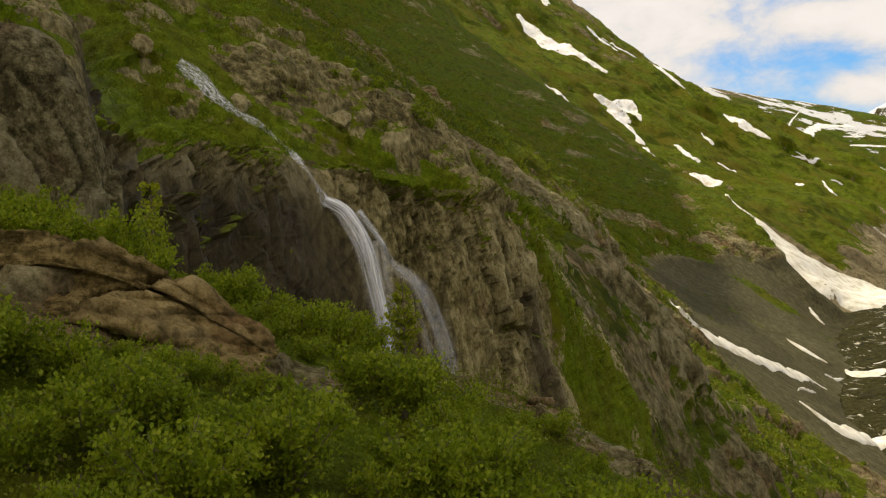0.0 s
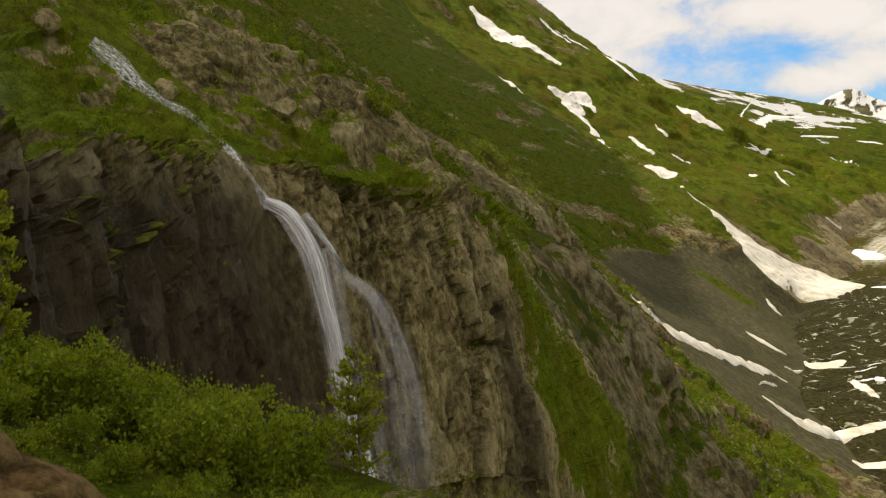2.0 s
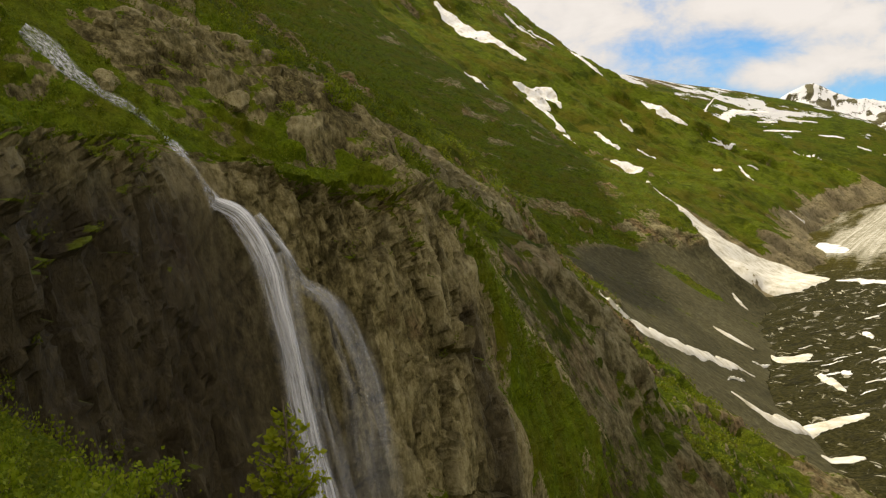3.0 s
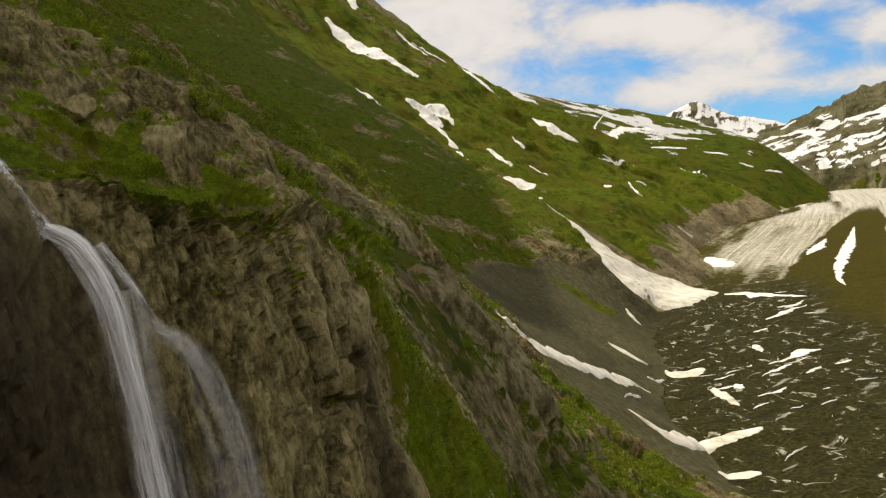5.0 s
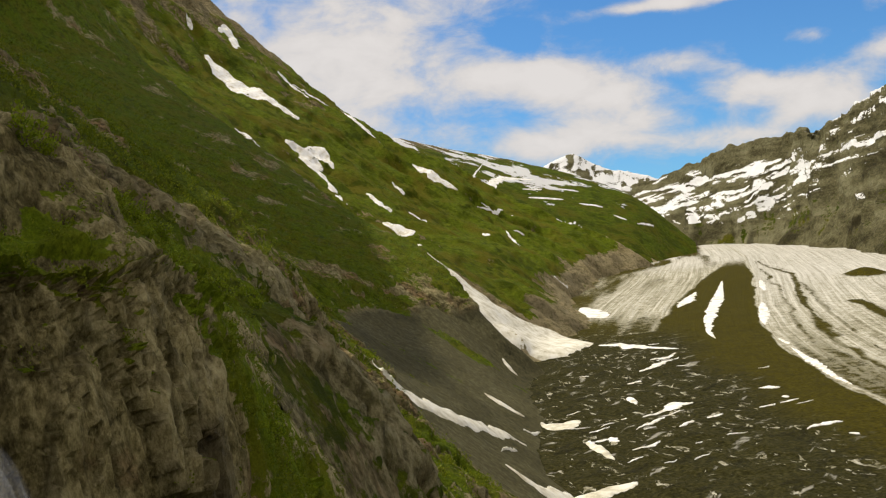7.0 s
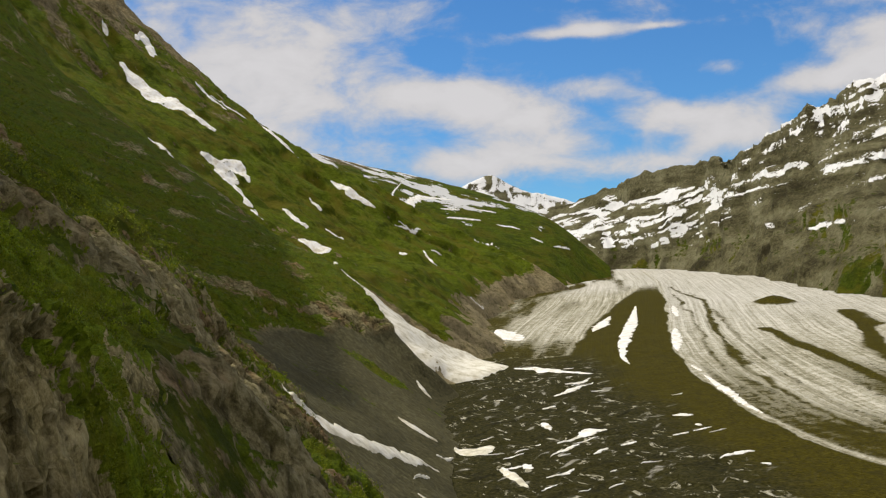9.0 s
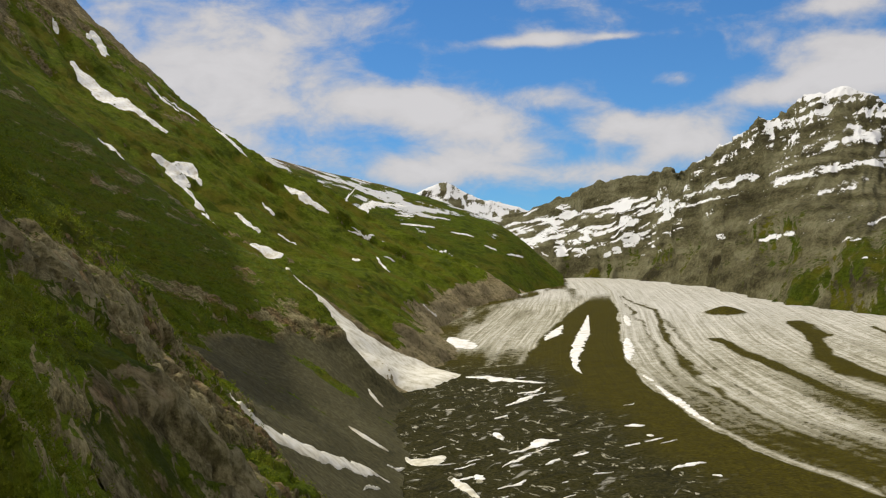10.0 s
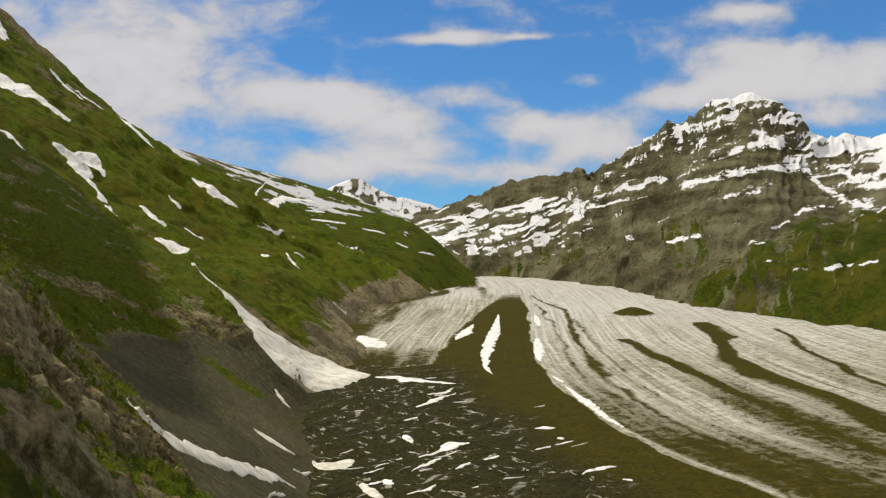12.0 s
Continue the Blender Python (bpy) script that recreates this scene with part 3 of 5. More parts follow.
def build_near_wall():
    ta = even([150, 60, 40, 25, 30, 45, 80], [5, 0.9, 0.5, 0.42, 0.5, 0.7, 1.4])
    tb = even([120, 70, 35, 25, 20, 55, 120, 280, 480, 790], [6, 1.6, 0.5, 0.42, 0.42, 0.55, 1.6, 10, 40, 60])
    g = loft(WALL_NEAR, ta, tb)
    n = normals(g)
    u, w = valley(g)
    steep = np.clip((0.73 - n[..., 2]) / 0.22, 0, 1)
    # a frame that follows the beds of the rock: they dip down the valley side
    bed = np.stack([0.85 * u - 0.35 * w - 0.4 * g[..., 2], 0.5 * u + 0.5 * g[..., 2] + 0.3 * w, w - 0.2 * u], -1)
    warp = g + 0.8 * np.stack([fbm(g, 9, 3, 1), fbm(g, 9, 3, 2), fbm(g, 9, 3, 3)], -1)
    # upright sheets on the cliff, slabs along the beds elsewhere
    up = np.clip(steep * 1.6 - 0.2, 0, 1)[..., None]
    lie = bed + 0.8 * (warp - g)
    h1, e1 = blocks(warp * up / np.array([6.5, 6.5, 24]) + lie * (1 - up) / np.array([20, 6, 9]), 1.0, 5)
    h2, e2 = blocks(warp * up / np.array([2.4, 2.4, 9]) + lie * (1 - up) / np.array([8, 2.4, 3.4]), 1.0, 6)
    h3, e3 = blocks(warp * up / np.array([1.1, 1.1, 4]) + lie * (1 - up) / np.array([3.2, 1.2, 1.6]), 1.0, 9)
    slab = fbm(bed, (60, 17, 26), 4, 31, 0.5)
    outcrop = np.clip(fbm(bed, (46, 15, 22), 4, 37, 0.55) * 3.0, -1, 1)
    # the bare shelf beside the upper cascade
    shelf = np.exp(-((w - 87.5 + 0.05 * (u - 109)) / 4.0) ** 2) * np.clip((u - 108) / 2, 0, 1) * np.clip((144 - u) / 6, 0, 1)
    outcrop = np.clip(outcrop * (1 - shelf) + 1.1 * shelf, -1, 1)
    # bushes beside the brook, and the dark cleft that runs down past them
    lushy = np.exp(-((u - 93) / 8) ** 2) * np.clip((w - 74) / 4, 0, 1)
    outcrop = outcrop - 1.4 * lushy
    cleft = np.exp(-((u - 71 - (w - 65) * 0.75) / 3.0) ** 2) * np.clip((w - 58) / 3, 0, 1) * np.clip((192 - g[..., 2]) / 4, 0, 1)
    rib = fbm(warp, (3.0, 3.0, 26), 4, 33, 0.6, True)
    d = steep * np.interp(u, [136, 152], [1.0, 0.5]) * (0.9 * rib + 1.1 * h1 + 0.5 * h2 + 0.25 * h3 + 2.0 * fbm(g, (18, 18, 34), 4, 11, 0.5) - 0.5 * np.exp(-(e1 / 0.06) ** 2)) + 2.0 * slab
    d = d + (1 - steep) * (2.3 * outcrop + 0.5 * np.clip(outcrop * 2, 0, 1) * (h2 + 0.5 * h3) + 0.5 * fbm(g, 4, 3, 41))
    calm = np.exp(-((u - 107) / 6.0) ** 2) * np.clip((g[..., 2] - 120) / 20, 0, 1) * np.clip((196 - g[..., 2]) / 8, 0, 1)
    d = d * (1 - 0.85 * calm) - 3.5 * cleft
    # the hollow that the falling water has worn
    d = d - 1.3 * np.exp(-((u - 107) / 6.0) ** 2) * np.clip((167 - g[..., 2]) / 5, 0, 1)
    d = d - 2.0 * np.exp(-((u - 84) / 13) ** 2) * np.clip((172 - g[..., 2]) / 10, 0, 1)
    n1 = normals(g + n * d[..., None])
    bushy = np.clip((n1[..., 2] - 0.50) * 4, 0, 1) * (1 - np.clip(outcrop * 2, 0, 1)) * (1 - calm)
    d = d + bushy * (2.6 * np.abs(fbm(g, 5.5, 3, 61)) + 0.9 * np.abs(fbm(g, 2.2, 2, 62)))
    g = g + n * d[..., None]
    n2 = normals(g)
    veg = 0.28 * bushy + 0.30 * np.clip((u - 185) / 30, 0, 1) + np.clip((n1[..., 2] - 0.52) * 3.2, -0.6, 1) * 0.8 + 0.45 - 0.85 * np.clip(outcrop, 0, 1) + 0.25 * fbm(g, 14, 4, 51) - 0.75 * steep * np.interp(u, [130, 150], [1.0, 0.05])
    veg = veg + 0.85 * np.clip((u - 137) / 14, 0, 1) * (0.36 + 1.7 * fbm(bed, (50, 14, 20), 4, 57)) + 0.50 * np.clip((u - 137) / 16, 0, 1) + 0.22 * np.clip(fbm(g, 8, 4, 58) * 2, -0.5, 1) * steep - 0.4 * np.exp(-((u - 107) / 5) ** 2) * (g[..., 2] < 166)
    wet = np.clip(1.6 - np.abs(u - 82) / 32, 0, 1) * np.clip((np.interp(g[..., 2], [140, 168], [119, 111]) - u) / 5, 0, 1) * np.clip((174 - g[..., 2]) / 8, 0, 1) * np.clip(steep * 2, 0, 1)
    # the same mask darkens a low strip at the cliff's right end
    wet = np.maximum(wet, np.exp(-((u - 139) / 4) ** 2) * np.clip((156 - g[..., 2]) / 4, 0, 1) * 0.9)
    # and it darkens the cleft along its whole length
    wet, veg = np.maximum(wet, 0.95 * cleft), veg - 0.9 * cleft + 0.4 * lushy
    crack = np.exp(-(e2 / 0.06) ** 2) * 0.5 + np.exp(-(e1 / 0.04) ** 2) * 0.5
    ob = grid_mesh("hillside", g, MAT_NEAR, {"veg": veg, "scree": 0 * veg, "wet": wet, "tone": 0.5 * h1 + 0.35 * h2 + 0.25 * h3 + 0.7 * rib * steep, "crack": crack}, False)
    tagged(ob, "steep rocky hillside with green growth and a wet cliff", "hillside", kind="structure")
    return ob, g, n2, veg, u, w


def build_mid_wall():
    ta = even([80, 140, 140, 200, 160, 180, 100, 120], [1.7, 1.7, 1.8, 2.6, 3, 3, 4, 8])
    tb = even([90, 60, 40, 40, 50, 80, 120, 240, 480, 790], [2.2, 1.8, 1.5, 1.5, 1.7, 2, 3, 8, 40, 60])
    g = loft(WALL_MID, ta, tb)
    n = normals(g)
    u, w = valley(g)
    bed = np.stack([0.85 * u - 0.35 * w - 0.4 * g[..., 2], 0.5 * u + 0.5 * g[..., 2] + 0.3 * w, w - 0.2 * u], -1)
    warp = g + 3.0 * np.stack([fbm(g, 20, 3, 1), fbm(g, 20, 3, 2), fbm(g, 20, 3, 3)], -1)
    h1, e1 = blocks(warp, (16, 16, 20), 15)
    h2, e2 = blocks(warp, (6, 6, 8), 16)
    outcrop = np.clip(fbm(bed, (110, 28, 40), 4, 37, 0.55) * 3.0, -1, 1)
    foot = np.interp(u, [450, 560, 760, 920, 1160], [60, 100, 140, 142, 128])
    low = np.clip((u - 470) / 90, 0, 1) * np.clip((foot + 8 * fbm(g, 40, 4, 77) - g[..., 2]) / 8, 0, 1)
    green = np.clip((g[..., 2] - np.interp(u, [280, 560, 760, 920, 1160], [190, 185, 152, 150, 138]) + 26 * fbm(bed, (120, 30, 40), 4, 78)) / 14, 0, 1)
    rock = (1 - low) * (1 - 0.75 * green)
    gully = fbm(np.stack([u - 0.35 * w, 0.12 * w, 0 * w], -1), (34, 60, 60), 4, 79, 0.55, True)
    d = 5 * fbm(g, (90, 90, 120), 5, 12, 0.5) + rock * (1.8 * h1 + 1.0 * h2 + 2.6 * outcrop) + (1 - rock) * (2.0 * gully + 0.8 * fbm(g, 14, 4, 80))
    d = d + (1 - low) * (0.35 + 0.65 * green) * (5.5 * np.abs(fbm(g, 14, 3, 63)) + 2.0 * np.abs(fbm(g, 6.5, 2, 64)))
    g = g + n * (d * np.clip((u - 212) / 50, 0, 1))[..., None]
    n2 = normals(g)
    veg = 0.76 + 0.30 * green + 0.42 * fbm(g, 30, 4, 52) + np.clip((n2[..., 2] - 0.70) * 1.6, -0.4, 0.3) * (1 - green) - 0.45 * np.clip(1.6 * outcrop - 0.3, 0, 1) * (1.5 - 0.3 * green) - 1.2 * low
    # stones sorted into streaks down the scree, with tongues of green
    runs = fbm(np.stack([u + 0.25 * w, 0.10 * w, 0.05 * g[..., 2]], -1), (16, 30, 30), 5, 81, 0.6)
    veg = veg + low * 1.0 * np.clip(2.6 * fbm(np.stack([u + 0.25 * w, 0.16 * w, 0 * w], -1), (60, 40, 30), 4, 82) - 0.15, 0, 1)
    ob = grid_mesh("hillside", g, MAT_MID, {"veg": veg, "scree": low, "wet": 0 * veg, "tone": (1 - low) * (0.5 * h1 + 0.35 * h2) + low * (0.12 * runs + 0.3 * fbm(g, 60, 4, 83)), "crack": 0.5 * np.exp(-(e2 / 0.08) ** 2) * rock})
    tagged(ob, "long shaded green hillside above a grey scree foot", "hillside", kind="structure")
    return ob, g, n2, veg, u, w


def build_far_wall(name, st, ga, gb, seed, label, rough=(26, 12, 0.35, 0), vegz=0, snow=None, bare=0.0, material=None):
    g = loft(st, ga, gb)
    n = normals(g)
    u, w = valley(g)
    mid = g[:, g.shape[1] // 2]
    along = np.concatenate([[0], np.cumsum(np.linalg.norm(np.diff(mid, axis=0), axis=1))])[:, None] + 0 * w
    h = g[..., 2]
    bend = 70 * fbm(g, 180, 3, seed + 8)
    fall = np.stack([along + bend, 0.45 * h, 0.3 * w], -1)   # longer down the slope than across it
    d = rough[0] * fbm(g, (260, 260, 400), 5, seed, 0.5) + rough[1] * fbm(fall, (150, 150, 150), 5, seed + 1, 0.5, True) + rough[2] * rough[1] * fbm(g, (40, 40, 30), 4, seed + 4, 0.55, True)
    d = d + rough[3] * fbm(np.stack([along + 0.5 * bend + 0.3 * h, 0.22 * h, 0 * h], -1), (62, 62, 62), 4, seed + 11, 0.55, True)
    d = d - {"mountain_slope": 6.0, "mountain_massif": 11.0}.get(name, 0.0) * np.clip((h - 150) / 120, 0, 1)
    if name == "mountain_slope":
        d = d - 13.0 * np.clip((h - 470) / 130, 0, 1) - 26.0 * np.clip((u - 2630) / 110, 0, 1) * np.clip((h - 440) / 110, 0, 1)
    crest = np.clip((len(gb) - np.arange(len(gb))) / 8, 0, 1)[None, :]
    g = g + n * (d * crest)[..., None]
    n2 = normals(g)
    veg = np.clip((vegz - h) / 130 + 0.5, -0.2, 1) * 0.85 + 0.35 * fbm(g, (150, 150, 90), 4, seed + 2) + 0.30 * fbm(fall, (48, 60, 60), 4, seed + 12) + 0.12 + np.clip((n2[..., 2] - 0.7) * 1.0, -0.35, 0.2)
    veg = veg - bare * np.clip((u - 1960) / 520 + 0.35 * fbm(g, 160, 3, seed + 9), 0, 1)
    if name == "mountain_slope":             # a bare rib beside the snow fan
        veg = veg - 1.3 * np.clip((1430 - u) / 60, 0, 1) * np.clip((200 - h) / 30, 0, 1)
    if name == "mountain_slope":             # bare rock along the ice and under the skyline
        veg = veg - 0.62 * np.clip((h - 690 + 260 * fbm(fall, (120, 200, 200), 5, 67)) / 240, 0, 1) - 0.45 * np.clip(3 * fbm(fall, (70, 90, 90), 5, 68) - 0.7, 0, 1)
        veg = veg - 0.85 * np.clip((-9 + 0.055 * u + 48 + 22 * fbm(g, 70, 4, 66) - h) / 26, 0, 1) * np.clip((u - 1150) / 200, 0, 1)
    if name == "mountain_massif":             # grass in tongues between dark ribs
        veg = veg + 0.45 * fbm(fall, (38, 60, 60), 5, 93) + 0.25 * fbm(g, 70, 4, 94)
    sn = snow(g, n2, u, w, along) if snow else 0 * veg - 1
    tone = fbm(g, (90, 90, 22), 4, seed + 6) + (0.6 * fbm(fall, (55, 90, 90), 5, seed + 7) if name == "mountain_massif" else 0)
    if name == "mountain_slope":
        tone = tone + 1.3 * np.clip((-9 + 0.055 * u + 70 - h) / 40, 0, 1)
    ob = grid_mesh(name, g, material or MAT_FAR, {"veg": veg, "scree": 0 * veg, "wet": 0 * veg, "snow": sn, "tone": tone, "crack": 0 * veg})
    return tagged(ob, label, "mountain", kind="structure")


# snowfields on the rocky mountain: half depth, then (along, left, up) on each ledge
LEDGES = [
    (12, (3682, -404, 416), (3477, -470, 436), (3311, -548, 458), (3164, -636, 458)),
    (14, (3044, -649, 430), (2950, -695, 432), (2915, -777, 450), (2907, -879, 454), (3046, -987, 479)),
    (12, (2722, -692, 371), (2703, -742, 380), (2778, -801, 402)),
    (5, (3601, -431, 391), (3369, -505, 412), (3199, -576, 410)),
    (9, (3683, -288, 324), (3659, -371, 344), (3567, -407, 362)),
    (6, (2688, -542, 262), (2629, -570, 270), (2553, -591, 269)),
    (6, (2343, -620, 242), (2320, -649, 248)),
    (4, (2155, -625, 204), (2060, -631, 183), (2008, -674, 184), (1927, -732, 191)),
]
GULLIES = [
    (20, (3131, -891, 582), (3076, -921, 550), (3096, -959, 544)),
    (16, (3021, -993, 463), (2868, -968, 403), (2654, -944, 357), (2274, -880, 304)),
    (12, (2443, -725, 283), (2615, -835, 330), (2622, -878, 336)),
    (22, (3013, -1083, 460), (2810, -1048, 410), (2609, -1032, 378)),
    (6, (4259, 99, 414), (4161, -32, 427), (4069, -136, 429), (3885, -289, 429), (3764, -395, 438)),
]


def ledge_snow(half, pts, u, w, h, along):
    """How far inside a snowfield each point lies, from -1 outside to 1 on its middle line."""
    at = []
    for a, b, z in pts:
        i = np.unravel_index(np.argmin((u - a) ** 2 + (w - b) ** 2 + (h - z) ** 2), u.shape)
        at.append((along[i], z))
    at.sort()
    x, z = np.array(at).T
    mid = np.interp(along, x, z) + 9 * fbm(np.stack([along, 0.4 * h, 0 * h], -1), 70, 4, 110)
    ends = np.clip(np.minimum(along - x[0], x[-1] - along) / 25 + 0.6, 0, 1)
    return np.maximum(1 - np.abs(h - mid) / (half * (0.3 + 0.7 * ends)), -1) * np.where((along > x[0] - 15) & (along < x[-1] + 15), 1, 0) - np.where((along > x[0] - 15) & (along < x[-1] + 15), 0, 1)


def snow_massif(g, n, u, w, along):
    """Snow in strips along the rising beds, on a bench half way up, and dusted over the summit."""
    h = g[..., 2]
    top_row = np.unravel_index(np.argmax(h), h.shape)[0]
    rel = along - along[top_row, 0]
    dip = h - 0.19 * rel - 443 + 22 * fbm(g, 130, 3, 107)
    beds = fbm(np.stack([along, dip * 0.55, 0 * h], -1), (75, 7.5, 60), 4, 101, 0.5)
    bench = np.exp(-(dip / 17) ** 2) * (0.7 + 0.9 * fbm(np.stack([along, 0 * h, 0 * h], -1), 130, 3, 108)) + 0.45 * np.exp(-((dip + 75) / 14) ** 2) + 0.4 * np.exp(-((dip - 60) / 12) ** 2)
    chutes = fbm(np.stack([along + 0.25 * h, 0.22 * h, 0 * h], -1), (20, 60, 60), 5, 102, 0.68, True)
    cross = fbm(np.stack([along - 0.45 * h, 0.3 * h, 0 * h], -1), (26, 60, 60), 5, 103, 0.68, True)
    chutes = np.maximum(chutes, cross) - 0.25
    crown = np.clip((h - 430) / 170, 0, 1) * np.where(u < 3700, 1, 0.2)
    far = np.clip((u - 3350) / 300, 0, 1) * np.clip((h - 240) / 60, 0, 1) * np.clip((500 - h) / 40, 0, 1)
    right = np.clip((-w - 930) / 120, 0, 1) * np.clip((h - 300) / 60, 0, 1)
    lying = np.max([ledge_snow(half, pts, u, w, h, along) for half, *pts in LEDGES + GULLIES], axis=0)
    rest = -0.52 + 0.30 * bench + 0.85 * beds * (1 + 0.8 * far) + crown * (0.36 + 0.8 * chutes + 0.5 * fbm(g, 45, 4, 104)) + 0.52 * far + right * (0.26 + 0.8 * chutes) + (n[..., 2] - 0.72) * 0.7 - np.clip((270 - h) / 60, 0, 1) * 0.7
    return np.maximum(rest, 0.42 * lying - 0.10 + 0.9 * fbm(g, (34, 34, 22), 5, 109, 0.6))


def snow_shoulder(g, n, u, w, along):
    h = g[..., 2]
    beds = fbm(np.stack([w, 0.45 * u, 0 * u], -1), (62, 26, 60), 5, 111, 0.62)
    return -0.28 + 1.5 * beds + np.clip((h - 380) / 220, -0.7, 0.22) + (n[..., 2] - 0.9) * 0.5


def snow_upper(g, n, u, w, along):
    return -1.0 + 0 * u


def snow_peak_cover(g, n, u, w, along):
    chutes = fbm(np.stack([along, 0.4 * g[..., 2], 0 * u], -1), (32, 60, 60), 5, 121, 0.66, True)
    return 0.10 + 0.35 * chutes + 1.0 * fbm(g, (45, 45, 60), 5, 122, 0.6) + (n[..., 2] - 0.7) * 0.8 - np.clip((330 - g[..., 2]) / 100, 0, 1)


near_wall, near_g, near_n, near_veg, near_u, near_w = build_near_wall()
mid_wall, mid_g, mid_n, mid_veg, mid_u, mid_w = build_mid_wall()
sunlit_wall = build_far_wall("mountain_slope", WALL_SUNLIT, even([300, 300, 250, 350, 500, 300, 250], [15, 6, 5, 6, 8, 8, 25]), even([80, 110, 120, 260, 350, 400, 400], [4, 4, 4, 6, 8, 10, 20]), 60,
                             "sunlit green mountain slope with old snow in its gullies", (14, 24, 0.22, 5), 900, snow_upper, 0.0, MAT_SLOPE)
shoulder = build_far_wall("mountain_shoulder", SHOULDER, even([200, 190, 180, 180, 110, 80], [5] * 6), even([350, 380, 200], [5, 5, 20]), 70,
               "rounded green mountain shoulder with snow patches on top", (7, 2.5, 0.35, 0), 520, snow_shoulder)
build_far_wall("mountain_massif", RIGHT, even([130, 110, 130, 130, 250, 250, 330, 300, 230, 200, 170, 150, 320, 800, 1200, 1200], [9, 7, 5, 5, 5, 5, 5, 5, 5, 5, 5, 5, 20, 60, 100, 100]),
               even([60, 70, 120, 220, 200, 100, 120, 200], [7, 5, 5, 5, 5, 5, 14, 40]), 80,
               "grey rocky mountain with snowfields above a green foot", (18, 30, 0.12, 15), 350, snow_massif, 0.72, MAT_MASSIF)
build_far_wall("snow_peak", PEAK, even([200, 75, 100, 100, 75, 100, 110, 200, 300], [5] * 7 + [10, 30]), even([50, 70, 110, 130, 100, 60, 70, 100], [6] * 6 + [20, 40]), 90,
               "distant pointed snow peak", (3, 8, 0.2, 6), -400, snow_peak_cover, 0.0, MAT_MASSIF)

# ---------------- snow left over from winter ----------------
# each patch: points of its middle line (along, left, half width)
# in the gullies of the sunlit slope
SNOW_HIGH = [
    ((2250, 962, 15.8), (2224, 920, 36.2), (2206, 856, 35.5), (2206, 793, 20.0), (2200, 743, 37.1)),
    ((2507, 892, 8), (2520, 858, 20), (2443, 799, 8)),
    ((2545, 870, 4), (2585, 796, 5)),
    ((1748, 706, 6.0), (1743, 675, 8.9), (1540, 545, 5.2)),
    ((1888, 668, 10.6), (1890, 632, 29.6), (1859, 611, 14.5), (1812, 564, 9.9), (1539, 446, 6.8)),
    ((1894, 638, 17.4), (1942, 622, 28.1), (1911, 588, 6.2)),
    ((2625, 785, 8), (2560, 700, 18), (2480, 620, 16), (2540, 598, 8)),
    ((2562, 589, 6), (2545, 530, 18), (2545, 480, 6)),
]
SNOW_LOW = [
    ((2152, 541, 2.7), (2140, 515, 7.7)),
    ((1879, 522, 3.0), (1858, 494, 10.1), (1842, 469, 8.8)),
    ((1541, 409, 6.7), (1538, 387, 16.7), (1537, 361, 23.3)),
    ((1901, 452, 6.2), (1910, 440, 10.3), (1896, 420, 3.8)),
    ((2149, 365, 6.1), (2145, 348, 5.8)),
    ((2574, 432, 1.7), (2585, 395, 2.5), (2691, 374, 5.7)),
    ((2270, 334, 3.2), (2204, 300, 7.0)),
    ((2046, 219, 4.2), (2075, 198, 3.1)),
    ((2445, 1009, 7), (2526, 1021, 15)),
    ((2526, 1012, 10), (2480, 985, 14), (2425, 964, 18)),
    ((2292, 1021, 5), (2293, 1008, 7)),
]
# on the far shoulder
SNOW_SHOULDER = [
    ((2869, 494, 14.9), (3216, 474, 29.1), (3331, 388, 20.6)),
    ((3125, 382, 12.9), (3198, 290, 13.1)),
    ((2842, 278, 17.4), (3041, 247, 9.3)),
    ((3208, 245, 9.9), (3224, 178, 13.2)),
    ((3293, 317, 10.2), (3328, 253, 13.7)),
    ((2873, 534, 6.0), (3345, 543, 4.7)),
    ((3181, 82, 5.4), (3257, 37, 8.6)),
    ((2560, 440, 5.3), (2572, 409, 3.6)),
    ((2449, 342, 5.0), (2465, 320, 4.8)),
    ((3181, 147, 6.5), (3175, 111, 9.7)),
    ((3186, 405, 9.9), (3239, 354, 13.3)),
]
# along the foot of the hillside
SNOW_FOOT = [
    ((581, 170, 1.7), (582, 161, 4.5), (611, 157, 8.2), (632, 148, 8.5), (696, 142, 6.7), (781, 135, 7.6), (798, 124, 3.1)),
    ((893, 167, 2.6), (888, 155, 6.1), (889, 136, 3.5)),
    ((903, 125, 5.3), (893, 109, 13.2), (913, 97, 9.0)),
    ((1115, 184, 3.3), (1093, 169, 5.5)),
    ((839, 131, 1.6), (873, 123, 1.4)),
    ((834, 85, 4.4), (799, 72, 4.1), (776, 63, 2.0)),
    ((679, 123, 0.5), (744, 123, 1.4)),
    ((621, 112, 2.5), (619, 98, 5.0), (627, 88, 7.6), (680, 75, 11.1), (703, 54, 10.7), (712, 47, 4.3)),
    ((610, 67, 2.5), (613, 56, 8.7), (617, 45, 3.8)),
]
